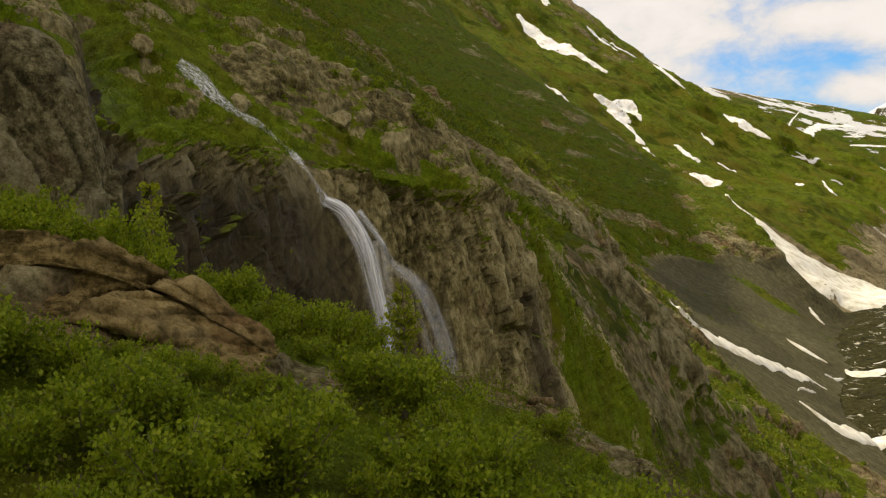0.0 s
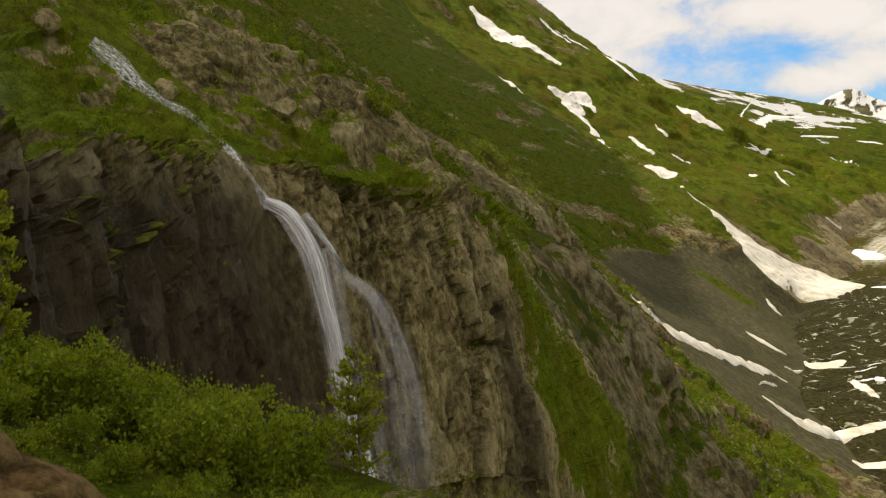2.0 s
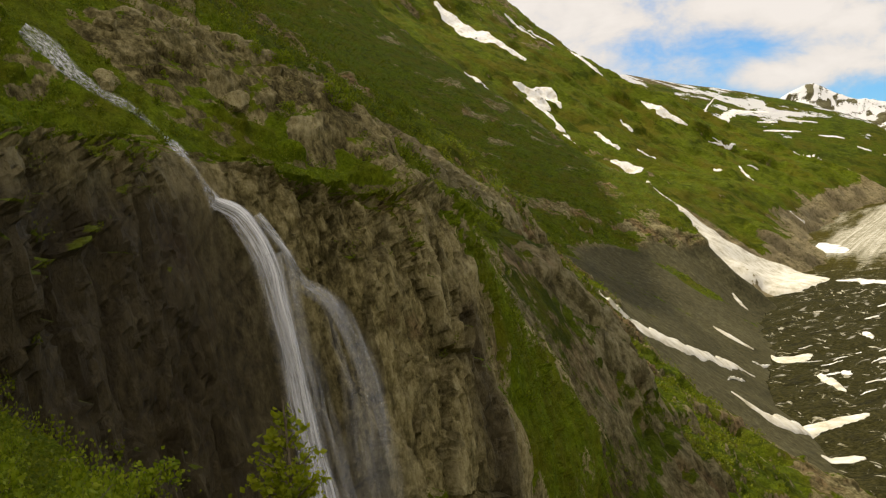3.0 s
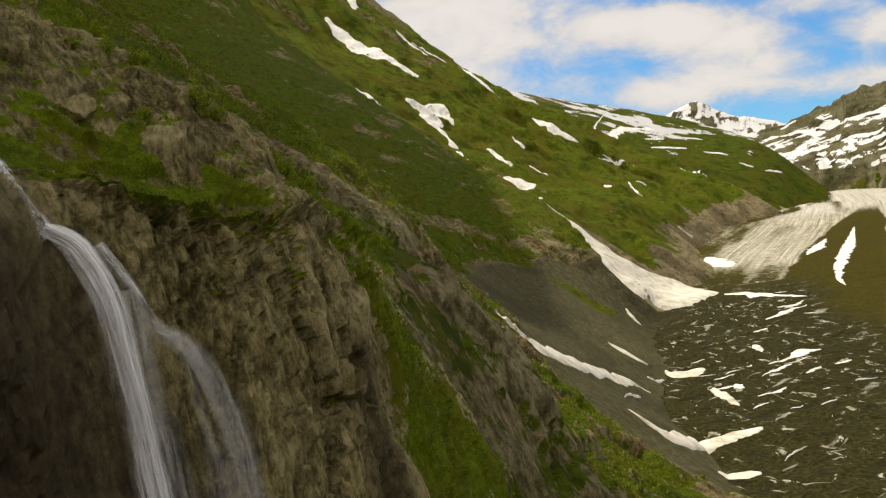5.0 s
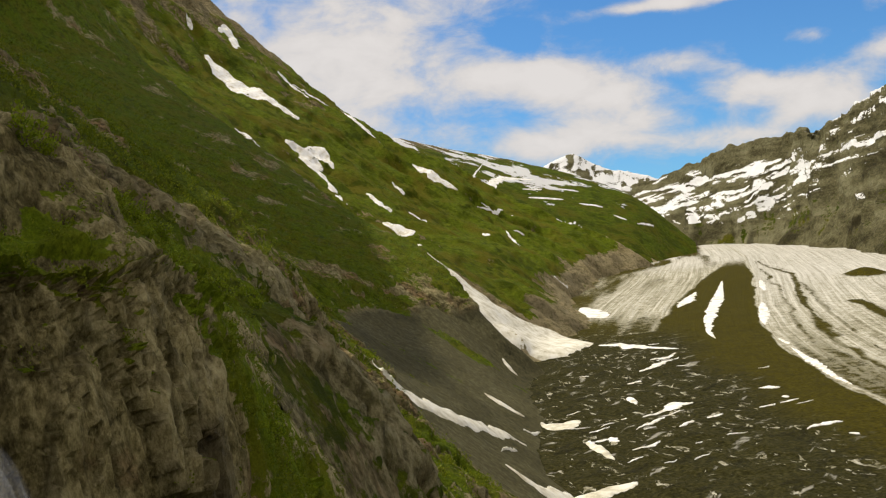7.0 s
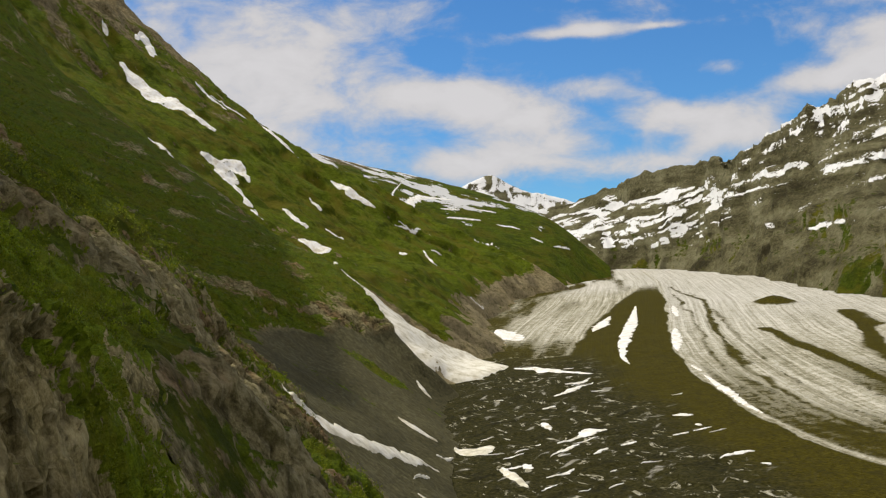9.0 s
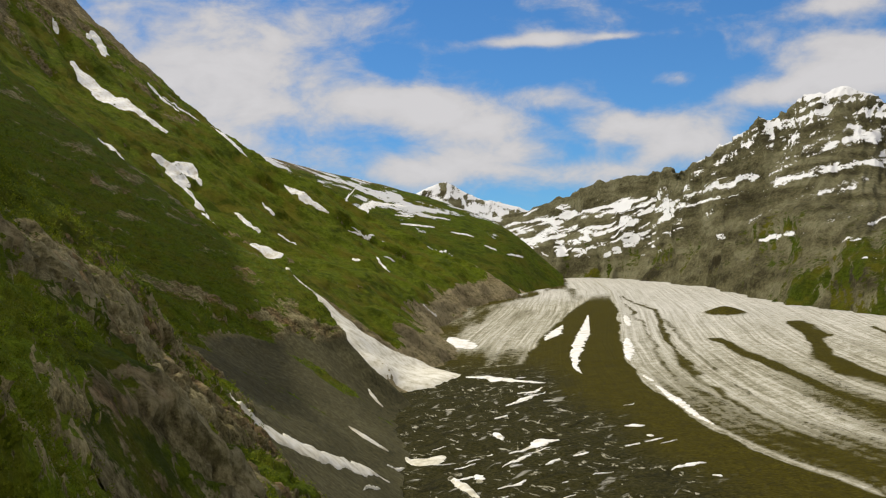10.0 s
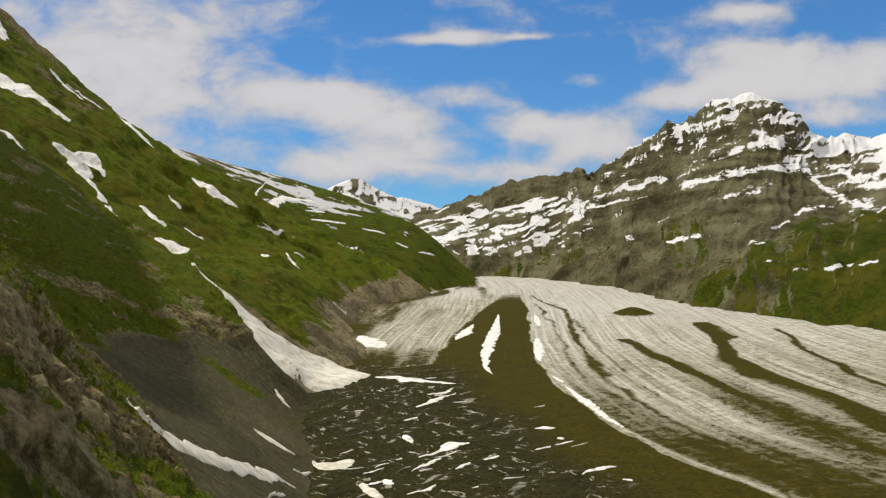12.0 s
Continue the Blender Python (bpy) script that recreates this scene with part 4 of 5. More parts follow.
# on the moraine and the ice edge
SNOW_ICE = [
    ((1841, 156, 9.0), (1725, 132, 26.2), (1662, 110, 10.1)),
    ((1348, 103, 8.1), (1314, 68, 11.8), (1275, 30, 5.1), (1259, 11, 2.5)),
    ((2140, -86, 5.4), (1844, -63, 10.7), (1591, -39, 9.0), (1411, -28, 4.9), (1332, -32, 2.5)),
    ((1731, -121, 7.6), (1547, -106, 7.6), (1450, -98, 4.2)),
    ((2140, -156, 5.5), (1924, -142, 5.9)),
    ((1972, -32, 4.5), (1820, -13, 11.9), (1723, 3, 4.4)),
    ((1241, -105, 3.0), (1147, -113, 5.4), (1066, -119, 3.5), (1012, -127, 2.0)),
    ((1318, -101, 2.2), (1272, -106, 3.2)),
    ((1127, 52, 2.2), (1153, 37, 5.7), (1184, 20, 2.4)),
    ((910, 46, 1.8), (925, 29, 3.6), (941, 20, 8.3), (944, 6, 3.7)),
    ((1008, -51, 2.0), (1012, -61, 6.0), (1012, -69, 2.0)),
    ((966, -65, 1.9), (961, -70, 3.8)),
]
# small drifts on the moraine
SNOW_SMALL = [
    ((916, -43, 1.8), (930, -56, 2.7)),
    ((1200, 42, 2.4), (1202, 27, 3.6), (1223, 15, 2.4)),
    ((1064, 62, 2.1), (1067, 49, 3.2)),
    ((991, 59, 3.9), (958, 52, 3.1)),
    ((846, 68, 4.0), (826, 63, 3.0)),
    ((860, 50, 1.2), (887, 37, 3.5), (900, 29, 1.8)),
    ((800, 52, 1.6), (807, 39, 2.4), (820, 33, 1.6)),
    ((863, 19, 1.7), (874, 8, 2.6)),
    ((885, -2, 1.7), (898, -14, 2.6)),
    ((830, -67, 1.4), (851, -82, 4.1), (859, -95, 2.5)),
    ((817, -92, 1.6), (816, -99, 2.4)),
    ((839, 84, 2.5), (806, 76, 3.5)),
]

bpy.context.view_layer.update()


def drop(obs, x, y, high=2500.0):
    """Height of the topmost of some surfaces under a place."""
    best = None
    for ob in obs:
        ok, p, n, _ = ob.ray_cast(Vector((x, y, high)), Vector((0, 0, -1)))
        if ok and (best is None or p.z > best):
            best = p.z
    return best


def snow_patch(line, obs, thick, label, category="snow patch", group="snow patches", seed=0, ragged=0.9, material=None):
    """A drift draped over the ground, thick in the middle and ragged at its edges."""
    P = np.array(line, float)
    length = np.sum(np.linalg.norm(np.diff(P[:, :2], axis=0), axis=1))
    half = P[:, 2].max()
    na, nb = int(np.clip(length / max(half * 0.12, 0.8), 18, 110)), 13
    Q = spline(P, np.linspace(0, len(P) - 1, na))
    d = np.gradient(Q[:, :2], axis=0)
    d /= np.linalg.norm(d, axis=1, keepdims=True) + 1e-9
    side = np.stack([-d[:, 1], d[:, 0]], -1)
    q = np.linspace(-1, 1, nb)
    ends = np.sin(np.linspace(0, math.pi, na) * 0.94 + 0.09) ** 0.55
    wob = lambda k: fbm(np.stack([Q[:, 0], Q[:, 1], 0 * Q[:, 0] + 50 * k + seed], -1), max(half * 0.9, 3), 5, 7, 0.58)
    lo, hi = Q[:, 2] * ends * (1 + ragged * wob(1)), Q[:, 2] * ends * (1 + ragged * wob(2))
    off = np.where(q[None] < 0, q[None] * np.maximum(lo, 0.2)[:, None], q[None] * np.maximum(hi, 0.2)[:, None])
    uu, ww = Q[:, 0:1] + side[:, 0:1] * off, Q[:, 1:2] + side[:, 1:2] * off
    xy = plan(uu, ww, 0 * uu)
    z = np.array([[drop(obs, x, y) or np.nan for x, y, _ in row] for row in xy])
    if np.isnan(z).all():
        return None
    z = np.where(np.isnan(z), np.nanmin(z), z)
    dome = thick * (1 - np.abs(q[None]) ** 3) * (0.7 + 0.5 * fbm(xy, max(half, 4), 3, 9)) * ends[:, None] ** 0.5
    z = z + dome - 0.12 * thick
    z[:, 0], z[:, -1], z[0], z[-1] = z[:, 0] - 0.5 * thick, z[:, -1] - 0.5 * thick, z[0] - 0.5 * thick, z[-1] - 0.5 * thick
    ob = grid_mesh("snow_patch", np.concatenate([xy[..., :2], z[..., None]], -1), material or MAT_SNOW)
    return tagged(ob, label, category, group)


for i, line in enumerate(SNOW_HIGH + SNOW_LOW):
    snow_patch([(a, b, 0.9 * c) for a, b, c in line], [sunlit_wall], 2.0, "white snow strip lying in a gully of the green slope", seed=i)
for i, line in enumerate(SNOW_SHOULDER):
    snow_patch([(a, b, 0.55 * c) for a, b, c in line], [shoulder, sunlit_wall], 2.5, "white snow patch on the high mountain shoulder", seed=20 + i)


def snow_fan(rows, obs, thick):
    """A cone of avalanche snow between two edges: (along, left) of each edge, from the gully down."""
    Q = spline(np.array(rows, float), np.linspace(0, len(rows) - 1, 56))
    q = np.linspace(0, 1, 29)
    rag = [fbm(np.stack([Q[:, 0], Q[:, 1], 0 * Q[:, 0] + 40 * k], -1), 26, 4, 8, 0.6) for k in (0, 1)]
    lo, hi = 0.05 * rag[0], 1 + 0.07 * rag[1]
    f = lo[:, None] + (hi - lo)[:, None] * q[None]
    uu, ww = Q[:, 0:1] * (1 - f) + Q[:, 2:3] * f, Q[:, 1:2] * (1 - f) + Q[:, 3:4] * f
    xy = plan(uu, ww, 0 * uu)
    z = np.array([[drop(obs, x, y) or np.nan for x, y, _ in row] for row in xy])
    z = np.where(np.isnan(z), np.nanmin(z), z)
    for _ in range(60):
        z[1:-1, 1:-1] = np.maximum(z[1:-1, 1:-1], 0.25 * (z[:-2, 1:-1] + z[2:, 1:-1] + z[1:-1, :-2] + z[1:-1, 2:]))
    end = np.minimum(1, np.linspace(0.2, 8, 56)) * np.minimum(1, np.linspace(14, 0.1, 56))
    z = z + thick * (1 - np.abs(2 * q[None] - 1) ** 3) * (0.75 + 0.4 * fbm(xy, 40, 4, 9)) * end[:, None]
    z[:, 0], z[:, -1], z[0], z[-1] = z[:, 0] - 2.5, z[:, -1] - 2.5, z[0] - 2.5, z[-1] - 2.5
    ob = grid_mesh("snow_fan", np.concatenate([xy[..., :2], z[..., None]], -1), MAT_FAN)
    return tagged(ob, "broad dirty snow fan spilling from a gully onto the ice", "snow fan")


fan = snow_fan([(1508, 352, 1515, 348), (1434, 332, 1442, 328), (1334, 275, 1396, 280), (1262, 252, 1378, 246), (1248, 230, 1382, 213), (1240, 208, 1425, 180), (1242, 178, 1440, 148), (1272, 134, 1366, 106)],
               [sunlit_wall, mid_wall, glacier], 3.5)
for i, line in enumerate(SNOW_FOOT):
    snow_patch(line, [mid_wall, glacier], 1.8, "grey-edged snow drift at the foot of the scree", seed=40 + i, ragged=0.45, material=MAT_FAN)
for i, line in enumerate(SNOW_ICE + SNOW_SMALL):
    snow_patch(line, [glacier, mid_wall], 1.3, "thin white snow drift on brown glacier debris", seed=60 + i)
r = np.random.default_rng(21)
count = 0
while count < 24:
    u0, w0 = r.uniform(640, 1350), r.uniform(-150, 125)
    if w0 > np.interp(u0, [640, 800, 1000, 1350], [40, 85, 115, 100]) or (w0 < -20 and r.random() < 0.75) or w0 < np.interp(u0, [640, 1000, 1350], [-160, -100, -80]):
        continue
    ln, turn = r.uniform(6, 26), r.normal(-0.85, 0.25)
    du, dw = ln * math.cos(turn), ln * math.sin(turn)
    hw = r.uniform(0.6, 1.9)
    snow_patch([(u0 - du * 0.5, w0 - dw * 0.5, hw * 0.6), (u0, w0 + r.normal(0, 1.5), hw), (u0 + du * 0.5, w0 + dw * 0.5, hw * 0.5)], [glacier], 0.9,
               "thin white snow drift on brown glacier debris", seed=200 + count)
    count += 1

# ---------------- the knoll below the start of the flight ----------------
def knoll_height(u, w):
    k = [-66, -16, 0, 11, 17, 21, 26, 33, 45, 62]
    a = np.interp(w, k, [45, 128, 146, 152.3, 155.2, 157.0, 159.6, 162.0, 166.0, 176])
    b = np.interp(w, k, [42, 124, 143, 150.8, 153.8, 154.6, 155.4, 156.4, 158.0, 168])
    f = np.clip((u - 26) / 13, 0, 1)
    z = a * (1 - f) + b * f
    edge = np.interp(w, [-10, 10, 17, 26, 40, 55], [34, 38, 40.3, 41.0, 49, 50])
    z = z - 1.5 * np.maximum(0, u - edge) ** 1.25 - 0.55 * np.maximum(0, -12 - u) ** 1.2
    return z


def build_knoll():
    u, w = np.meshgrid(np.concatenate([np.arange(-80, -14, 1.5), np.arange(-14, 74, 0.28)]), np.concatenate([np.arange(-66, -16, 1.5), np.arange(-16, 62, 0.28)]), indexing="ij")
    p = plan(u, w, knoll_height(u, w))
    warp = p + 0.6 * np.stack([fbm(p, 4, 3, 1), fbm(p, 4, 3, 2), fbm(p, 4, 3, 3)], -1)
    tilt = np.stack([warp[..., 0], warp[..., 1], warp[..., 2] * 1.0], -1)
    h1, e1 = blocks(tilt, (4.2, 4.2, 1.6), 71)
    h2, e2 = blocks(tilt, (1.5, 1.5, 0.9), 72)
    bare = rock_zone(u, w)
    z = p[..., 2] + 0.55 * fbm(p, 9, 4, 73) + bare * (0.45 * h1 + 0.18 * h2) + (1 - bare) * 0.35 * fbm(p, 2.5, 3, 74)
    g = np.concatenate([p[..., :2], z[..., None]], -1)
    n = normals(g)
    veg = 0.75 - 0.9 * bare + 0.25 * fbm(p, 3, 4, 75) - np.clip((0.6 - n[..., 2]) * 2, 0, 0.6)
    ob = grid_mesh("rock_knoll", g, MAT_KNOLL, {"veg": veg, "scree": 0 * veg, "wet": 0 * veg, "tone": 0.5 * h1 + 0.4 * h2, "crack": bare * 0.7 * np.exp(-(e1 / 0.07) ** 2)})
    tagged(ob, "brown rock knoll overgrown with alder shrubs", "rock knoll", kind="structure")
    return ob


def rock_zone(u, w):
    """Where the knoll's rock lies bare: a slab that dips towards the valley, and the rim of the drop."""
    p = np.stack([u, w, 0 * u], -1)
    t = 2.0 * fbm(p, 6, 3, 76)
    slab = np.clip(1.6 - np.abs((u - 25) * 0.59 + (w - 23) * 0.81 + 0.5 * t) / 1.9, 0, 1) * np.clip((w - 18) / 2, 0, 1) * np.clip((36 - w) / 3, 0, 1)
    rim = np.clip(1.3 - np.abs(u - np.interp(w, [-10, 10, 17, 26, 40, 55], [33, 36, 38.5, 39.6, 48, 49]) + 0.6 * t) / 1.4, 0, 1) * np.clip((24 - w) / 4, 0, 1)
    tower = np.clip(((w - 46) + 0.5 * t) / 3, 0, 1)
    return np.clip(np.maximum(np.maximum(slab, rim), tower), 0, 1)


MAT_KNOLL = hillside_material("knoll_rock", 1.1, warm=0.8, dark=1.3, lush=1.9, shade=0.4)
MAT_SLAB = hillside_material("brown_slab", 1.4, warm=0.7, dark=1.5, tint=(1.0, 0.85, 0.68), relief=0.6)
knoll = build_knoll()
# the tilted slab: its foot, the ledge across it and its upper edge
SLAB = [
    ((19.7, 27.0, 158.5), (20.7, 28.1, 160.5), (21.2, 28.7, 162.1)),
    ((20.6, 26.3, 158.5), (21.6, 27.4, 160.4), (22.2, 28.0, 161.9)),
    ((21.2, 25.7, 158.7), (22.3, 26.9, 160.3), (22.9, 27.5, 161.7)),
    ((22.4, 24.8, 159.0), (23.4, 25.9, 160.2), (24.1, 26.5, 161.4)),
    ((23.5, 23.7, 158.7), (24.6, 24.7, 159.7), (25.3, 25.3, 160.7)),
    ((24.9, 22.2, 157.7), (26.1, 23.2, 158.6), (26.8, 23.7, 159.4)),
    ((25.6, 21.3, 157.1), (26.8, 22.2, 157.8), (27.6, 22.8, 158.5)),
    ((26.4, 20.1, 156.4), (27.7, 21.0, 156.9), (28.5, 21.5, 157.2)),
]


def build_slab():
    st = []
    for foot, ledge, top in SLAB:
        foot, ledge, top = (np.array(q) for q in (foot, ledge, top))
        back = np.array([0.67, 0.74, 0.0])
        st.append([foot - np.array([0, 0, 1.2]), foot, 0.5 * (foot + ledge) + back * 0.5, ledge + back * 0.1, ledge + 0.25 * (top - ledge) - back * 0.1, 0.5 * (ledge + top), top - back * 0.1, top + back * 1.6 - np.array([0, 0, 0.2]),
                   top + back * 4.2 - np.array([0, 0, 1.9])])
    g = loft(st, even([3.0, 2.0, 2.4, 2.6, 3.4, 2.2, 2.4], [0.14] * 7), even([1.2, 1.0, 1.0, 0.8, 0.8, 0.8, 1.2, 2.6], [0.12] * 8))
    n = normals(g)
    if n[..., 2].mean() < 0:
        n = -n
    bed = np.stack([g[..., 0], g[..., 1], g[..., 2] * 1.0], -1) + 0.4 * np.stack([fbm(g, 3, 3, 1), fbm(g, 3, 3, 2), fbm(g, 3, 3, 3)], -1)
    h1, e1 = blocks(bed, (6.0, 6.0, 1.3), 81)
    h2, e2 = blocks(bed, (2.4, 2.4, 0.35), 82)
    g = g + n * (0.20 * h1 + 0.10 * h2 + 0.16 * fbm(g, (2.4, 2.4, 0.8), 4, 83) - 0.12 * np.exp(-(e1 / 0.05) ** 2))[..., None]
    ob = grid_mesh("rock_slab", g, MAT_SLAB, {"veg": 0 * h1 - 0.15 + 0.3 * fbm(g, 3, 3, 84), "scree": 0 * h1, "wet": 0 * h1, "tone": 0.5 * h1 + 0.4 * h2, "crack": 0.6 * np.exp(-(e1 / 0.06) ** 2)})
    return tagged(ob, "brown tilted rock slab bedded among the shrubs", "rock slab")


slab = build_slab()


def build_outcrop(u0, w0, z0, across, depth, height):
    """A rounded buttress of fissured rock."""
    a, b = np.meshgrid(np.linspace(0, 2 * math.pi, 150), np.linspace(-0.42, 0.5, 110) * math.pi, indexing="ij")
    sq = lambda v: np.sign(v) * np.abs(v) ** 0.8
    x, y, z = sq(np.cos(a)) * np.cos(b) ** 0.8 * across, sq(np.sin(a)) * np.cos(b) ** 0.8 * depth, np.sin(b) * height
    turn = math.atan2(w0, u0)                # the broad side faces the start of the flight
    g = plan(u0 - x * math.sin(turn) + y * math.cos(turn), w0 + x * math.cos(turn) + y * math.sin(turn), z0 + z)
    n = g - plan(u0, w0, z0)
    n /= np.linalg.norm(n, axis=-1, keepdims=True)
    warp = g + 0.5 * np.stack([fbm(g, 5, 3, 1), fbm(g, 5, 3, 2), fbm(g, 5, 3, 3)], -1)
    lay = np.stack([warp[..., 0] + 0.5 * warp[..., 2], warp[..., 1], warp[..., 2] - 0.6 * warp[..., 0]], -1)
    h1, e1 = blocks(lay, (5, 5, 11), 85)
    h2, e2 = blocks(lay, (1.8, 1.8, 4.2), 86)
    d = 0.9 * fbm(g, 9, 4, 87) + 0.6 * h1 + 0.22 * h2 - 0.35 * np.exp(-(e1 / 0.05) ** 2)
    g = g + n * (d * np.clip((0.5 * math.pi - b) * 4, 0, 1))[..., None]
    ob = grid_mesh("rock_outcrop", g, MAT_OUTCROP, {"veg": 0.12 + 0.45 * fbm(g, 5, 4, 88), "scree": 0 * h1, "wet": 0 * h1, "tone": 0.5 * h1 + 0.4 * h2, "crack": 0.6 * np.exp(-(e1 / 0.05) ** 2)}, False)
    return tagged(ob, "grey weathered rock outcrop beside a dark cleft", "rock outcrop")


MAT_OUTCROP = hillside_material("grey_outcrop", 2.0, warm=0.6, dark=1.6, lush=1.5, relief=0.7, grey=0.35)
build_outcrop(49.5, 58.3, 165.0, 6.6, 5.0, 12.0)


# ---------------- growth ----------------
def leaf_material(name, dark, mid, light, through=0.35):
    m = Nodes(name)
    pick = m.nt.nodes.new("ShaderNodeNewGeometry").outputs["Random Per Island"]
    c = m.ramp(pick, [(0.0, dark), (0.5, mid), (1.0, light)])
    info = m.nt.nodes.new("ShaderNodeObjectInfo")
    c = m.mix(m.calc("MULTIPLY", info.outputs["Random"], 0.35), c, dark)
    m.done(c, 0.6)
    tr = m.node("ShaderNodeBsdfTranslucent")
    m.link(c, tr.inputs["Color"])
    mix = m.node("ShaderNodeMixShader", Fac=through)
    out = m.nt.nodes["Material Output"]
    m.link(m.bsdf.outputs[0], mix.inputs[1])
    m.link(tr.outputs[0], mix.inputs[2])
    m.link(mix.outputs[0], out.inputs["Surface"])
    return m.mat


def bark_material():
    m = Nodes("bark")
    c = m.ramp(m.noise(9, 6, 0.7), [(0.3, (0.07, 0.05, 0.035)), (0.7, (0.26, 0.21, 0.15))])
    return m.done(c, 0.9)


MAT_LEAF = leaf_material("alder_leaf", (0.125, 0.18, 0.007), (0.245, 0.31, 0.012), (0.36, 0.41, 0.028), 0.5)
MAT_TUFT = leaf_material("low_growth", (0.095, 0.122, 0.004), (0.175, 0.212, 0.007), (0.25, 0.275, 0.018), 0.45)
MAT_SAPLING = leaf_material("sapling_leaf", (0.16, 0.20, 0.006), (0.30, 0.34, 0.014), (0.42, 0.44, 0.03), 0.5)
MAT_BARK = bark_material()


def mesh_of(name, verts, faces, material):
    me = bpy.data.meshes.new(name)
    me.from_pydata(verts.tolist() if hasattr(verts, "tolist") else verts, [], faces.tolist() if hasattr(faces, "tolist") else faces)
    me.materials.append(material)
    return me


def leaves(centres, outward, size, r, spread=0.8):
    """One folded diamond a leaf: points and quads (as two triangles) for all centres."""
    n = len(centres)
    d = outward + spread * r.normal(size=(n, 3))
    d /= np.linalg.norm(d, axis=1, keepdims=True) + 1e-9
    side = np.cross(d, r.normal(size=(n, 3)))
    side /= np.linalg.norm(side, axis=1, keepdims=True) + 1e-9
    up = np.cross(side, d)
    s = (size * r.uniform(0.65, 1.3, n))[:, None]
    v = np.stack([centres - d * s * 0.5, centres + side * s * 0.36 + up * s * 0.1, centres + d * s * 0.5, centres - side * s * 0.36 + up * s * 0.1], 1)
    i = np.arange(n)[:, None] * 4
    f = np.concatenate([i + np.array([[0, 1, 2]]), i + np.array([[0, 2, 3]])], 0)
    return v.reshape(-1, 3), f


def tube(points, radii, sides=5):
    P, R = np.array(points, float), np.array(radii, float)
    d = np.gradient(P, axis=0)
    d /= np.linalg.norm(d, axis=1, keepdims=True) + 1e-9
    a = np.cross(d, np.array([0.3, 0.9, 0.2]))
    a /= np.linalg.norm(a, axis=1, keepdims=True) + 1e-9
    b = np.cross(d, a)
    t = np.linspace(0, 2 * math.pi, sides, endpoint=False)
    v = P[:, None] + R[:, None, None] * (a[:, None] * np.cos(t)[None, :, None] + b[:, None] * np.sin(t)[None, :, None])
    i = np.arange(len(P) * sides).reshape(len(P), sides)
    q = np.stack([i[:-1], np.roll(i, -1, 1)[:-1], np.roll(i, -1, 1)[1:], i[1:]], -1).reshape(-1, 4)
    return v.reshape(-1, 3), q


def joined(pieces):
    vs, fs, k = [], [], 0
    for v, f in pieces:
        vs.append(v)
        fs += (f + k).tolist()
        k += len(v)
    return np.concatenate(vs), fs


def make_shrub(seed, height, spread, per_twig, leaf, material, label, name="shrub", stems=7, twigs=14):
    """An alder shrub: stems that arch out of one root, twigs, and leaves set round the twigs."""
    r = np.random.default_rng(seed)
    wood, cen, outw = [], [], []
    for k in range(stems):
        az = 2 * math.pi * (k + r.uniform(-0.3, 0.3)) / stems
        lean = r.uniform(0.25, 1.0) * spread
        hh = height * r.uniform(0.65, 1.0)
        t = np.linspace(0, 1, 7)[:, None]
        end = np.array([math.cos(az) * lean, math.sin(az) * lean, hh])
        mid = np.array([math.cos(az) * lean * 0.35, math.sin(az) * lean * 0.35, hh * 0.62])
        pts = 2 * t * (1 - t) * mid + t * t * end + 0.03 * height * r.normal(size=(7, 3)) * t
        wood.append(tube(pts, np.linspace(0.022, 0.006, 7) * height * 0.6, 5))
        for _ in range(twigs):
            f = r.uniform(0.3, 1.0)
            base = pts[int(f * 6)]
            dirn = np.array([math.cos(az), math.sin(az), 0.5]) * 0.5 + r.normal(size=3) * 0.8
            dirn /= np.linalg.norm(dirn)
            ln = height * r.uniform(0.12, 0.30)
            wood.append(tube([base, base + dirn * ln * 0.5, base + dirn * ln + np.array([0, 0, 0.1 * ln])], np.array([0.006, 0.004, 0.002]) * height * 0.6, 3))
            m = r.uniform(0.15, 1.1, per_twig)[:, None]
            cen.append(base + dirn * ln * m + r.normal(size=(per_twig, 3)) * 0.065 * height)
            outw.append(np.tile(dirn + np.array([0, 0, 0.6]), (per_twig, 1)))
    root = new(name)
    v, f = joined(wood)
    st = new("branchwork", mesh_of("branchwork", v, f, MAT_BARK))
    st.parent = root
    cen, outw = np.concatenate(cen), np.concatenate(outw)
    lv, lf = leaves(cen, outw, leaf, r)
    le = new("foliage", mesh_of("foliage", lv, lf, material))
    le.parent = root
    return tagged(root, label, name, name + "s on the hillside")


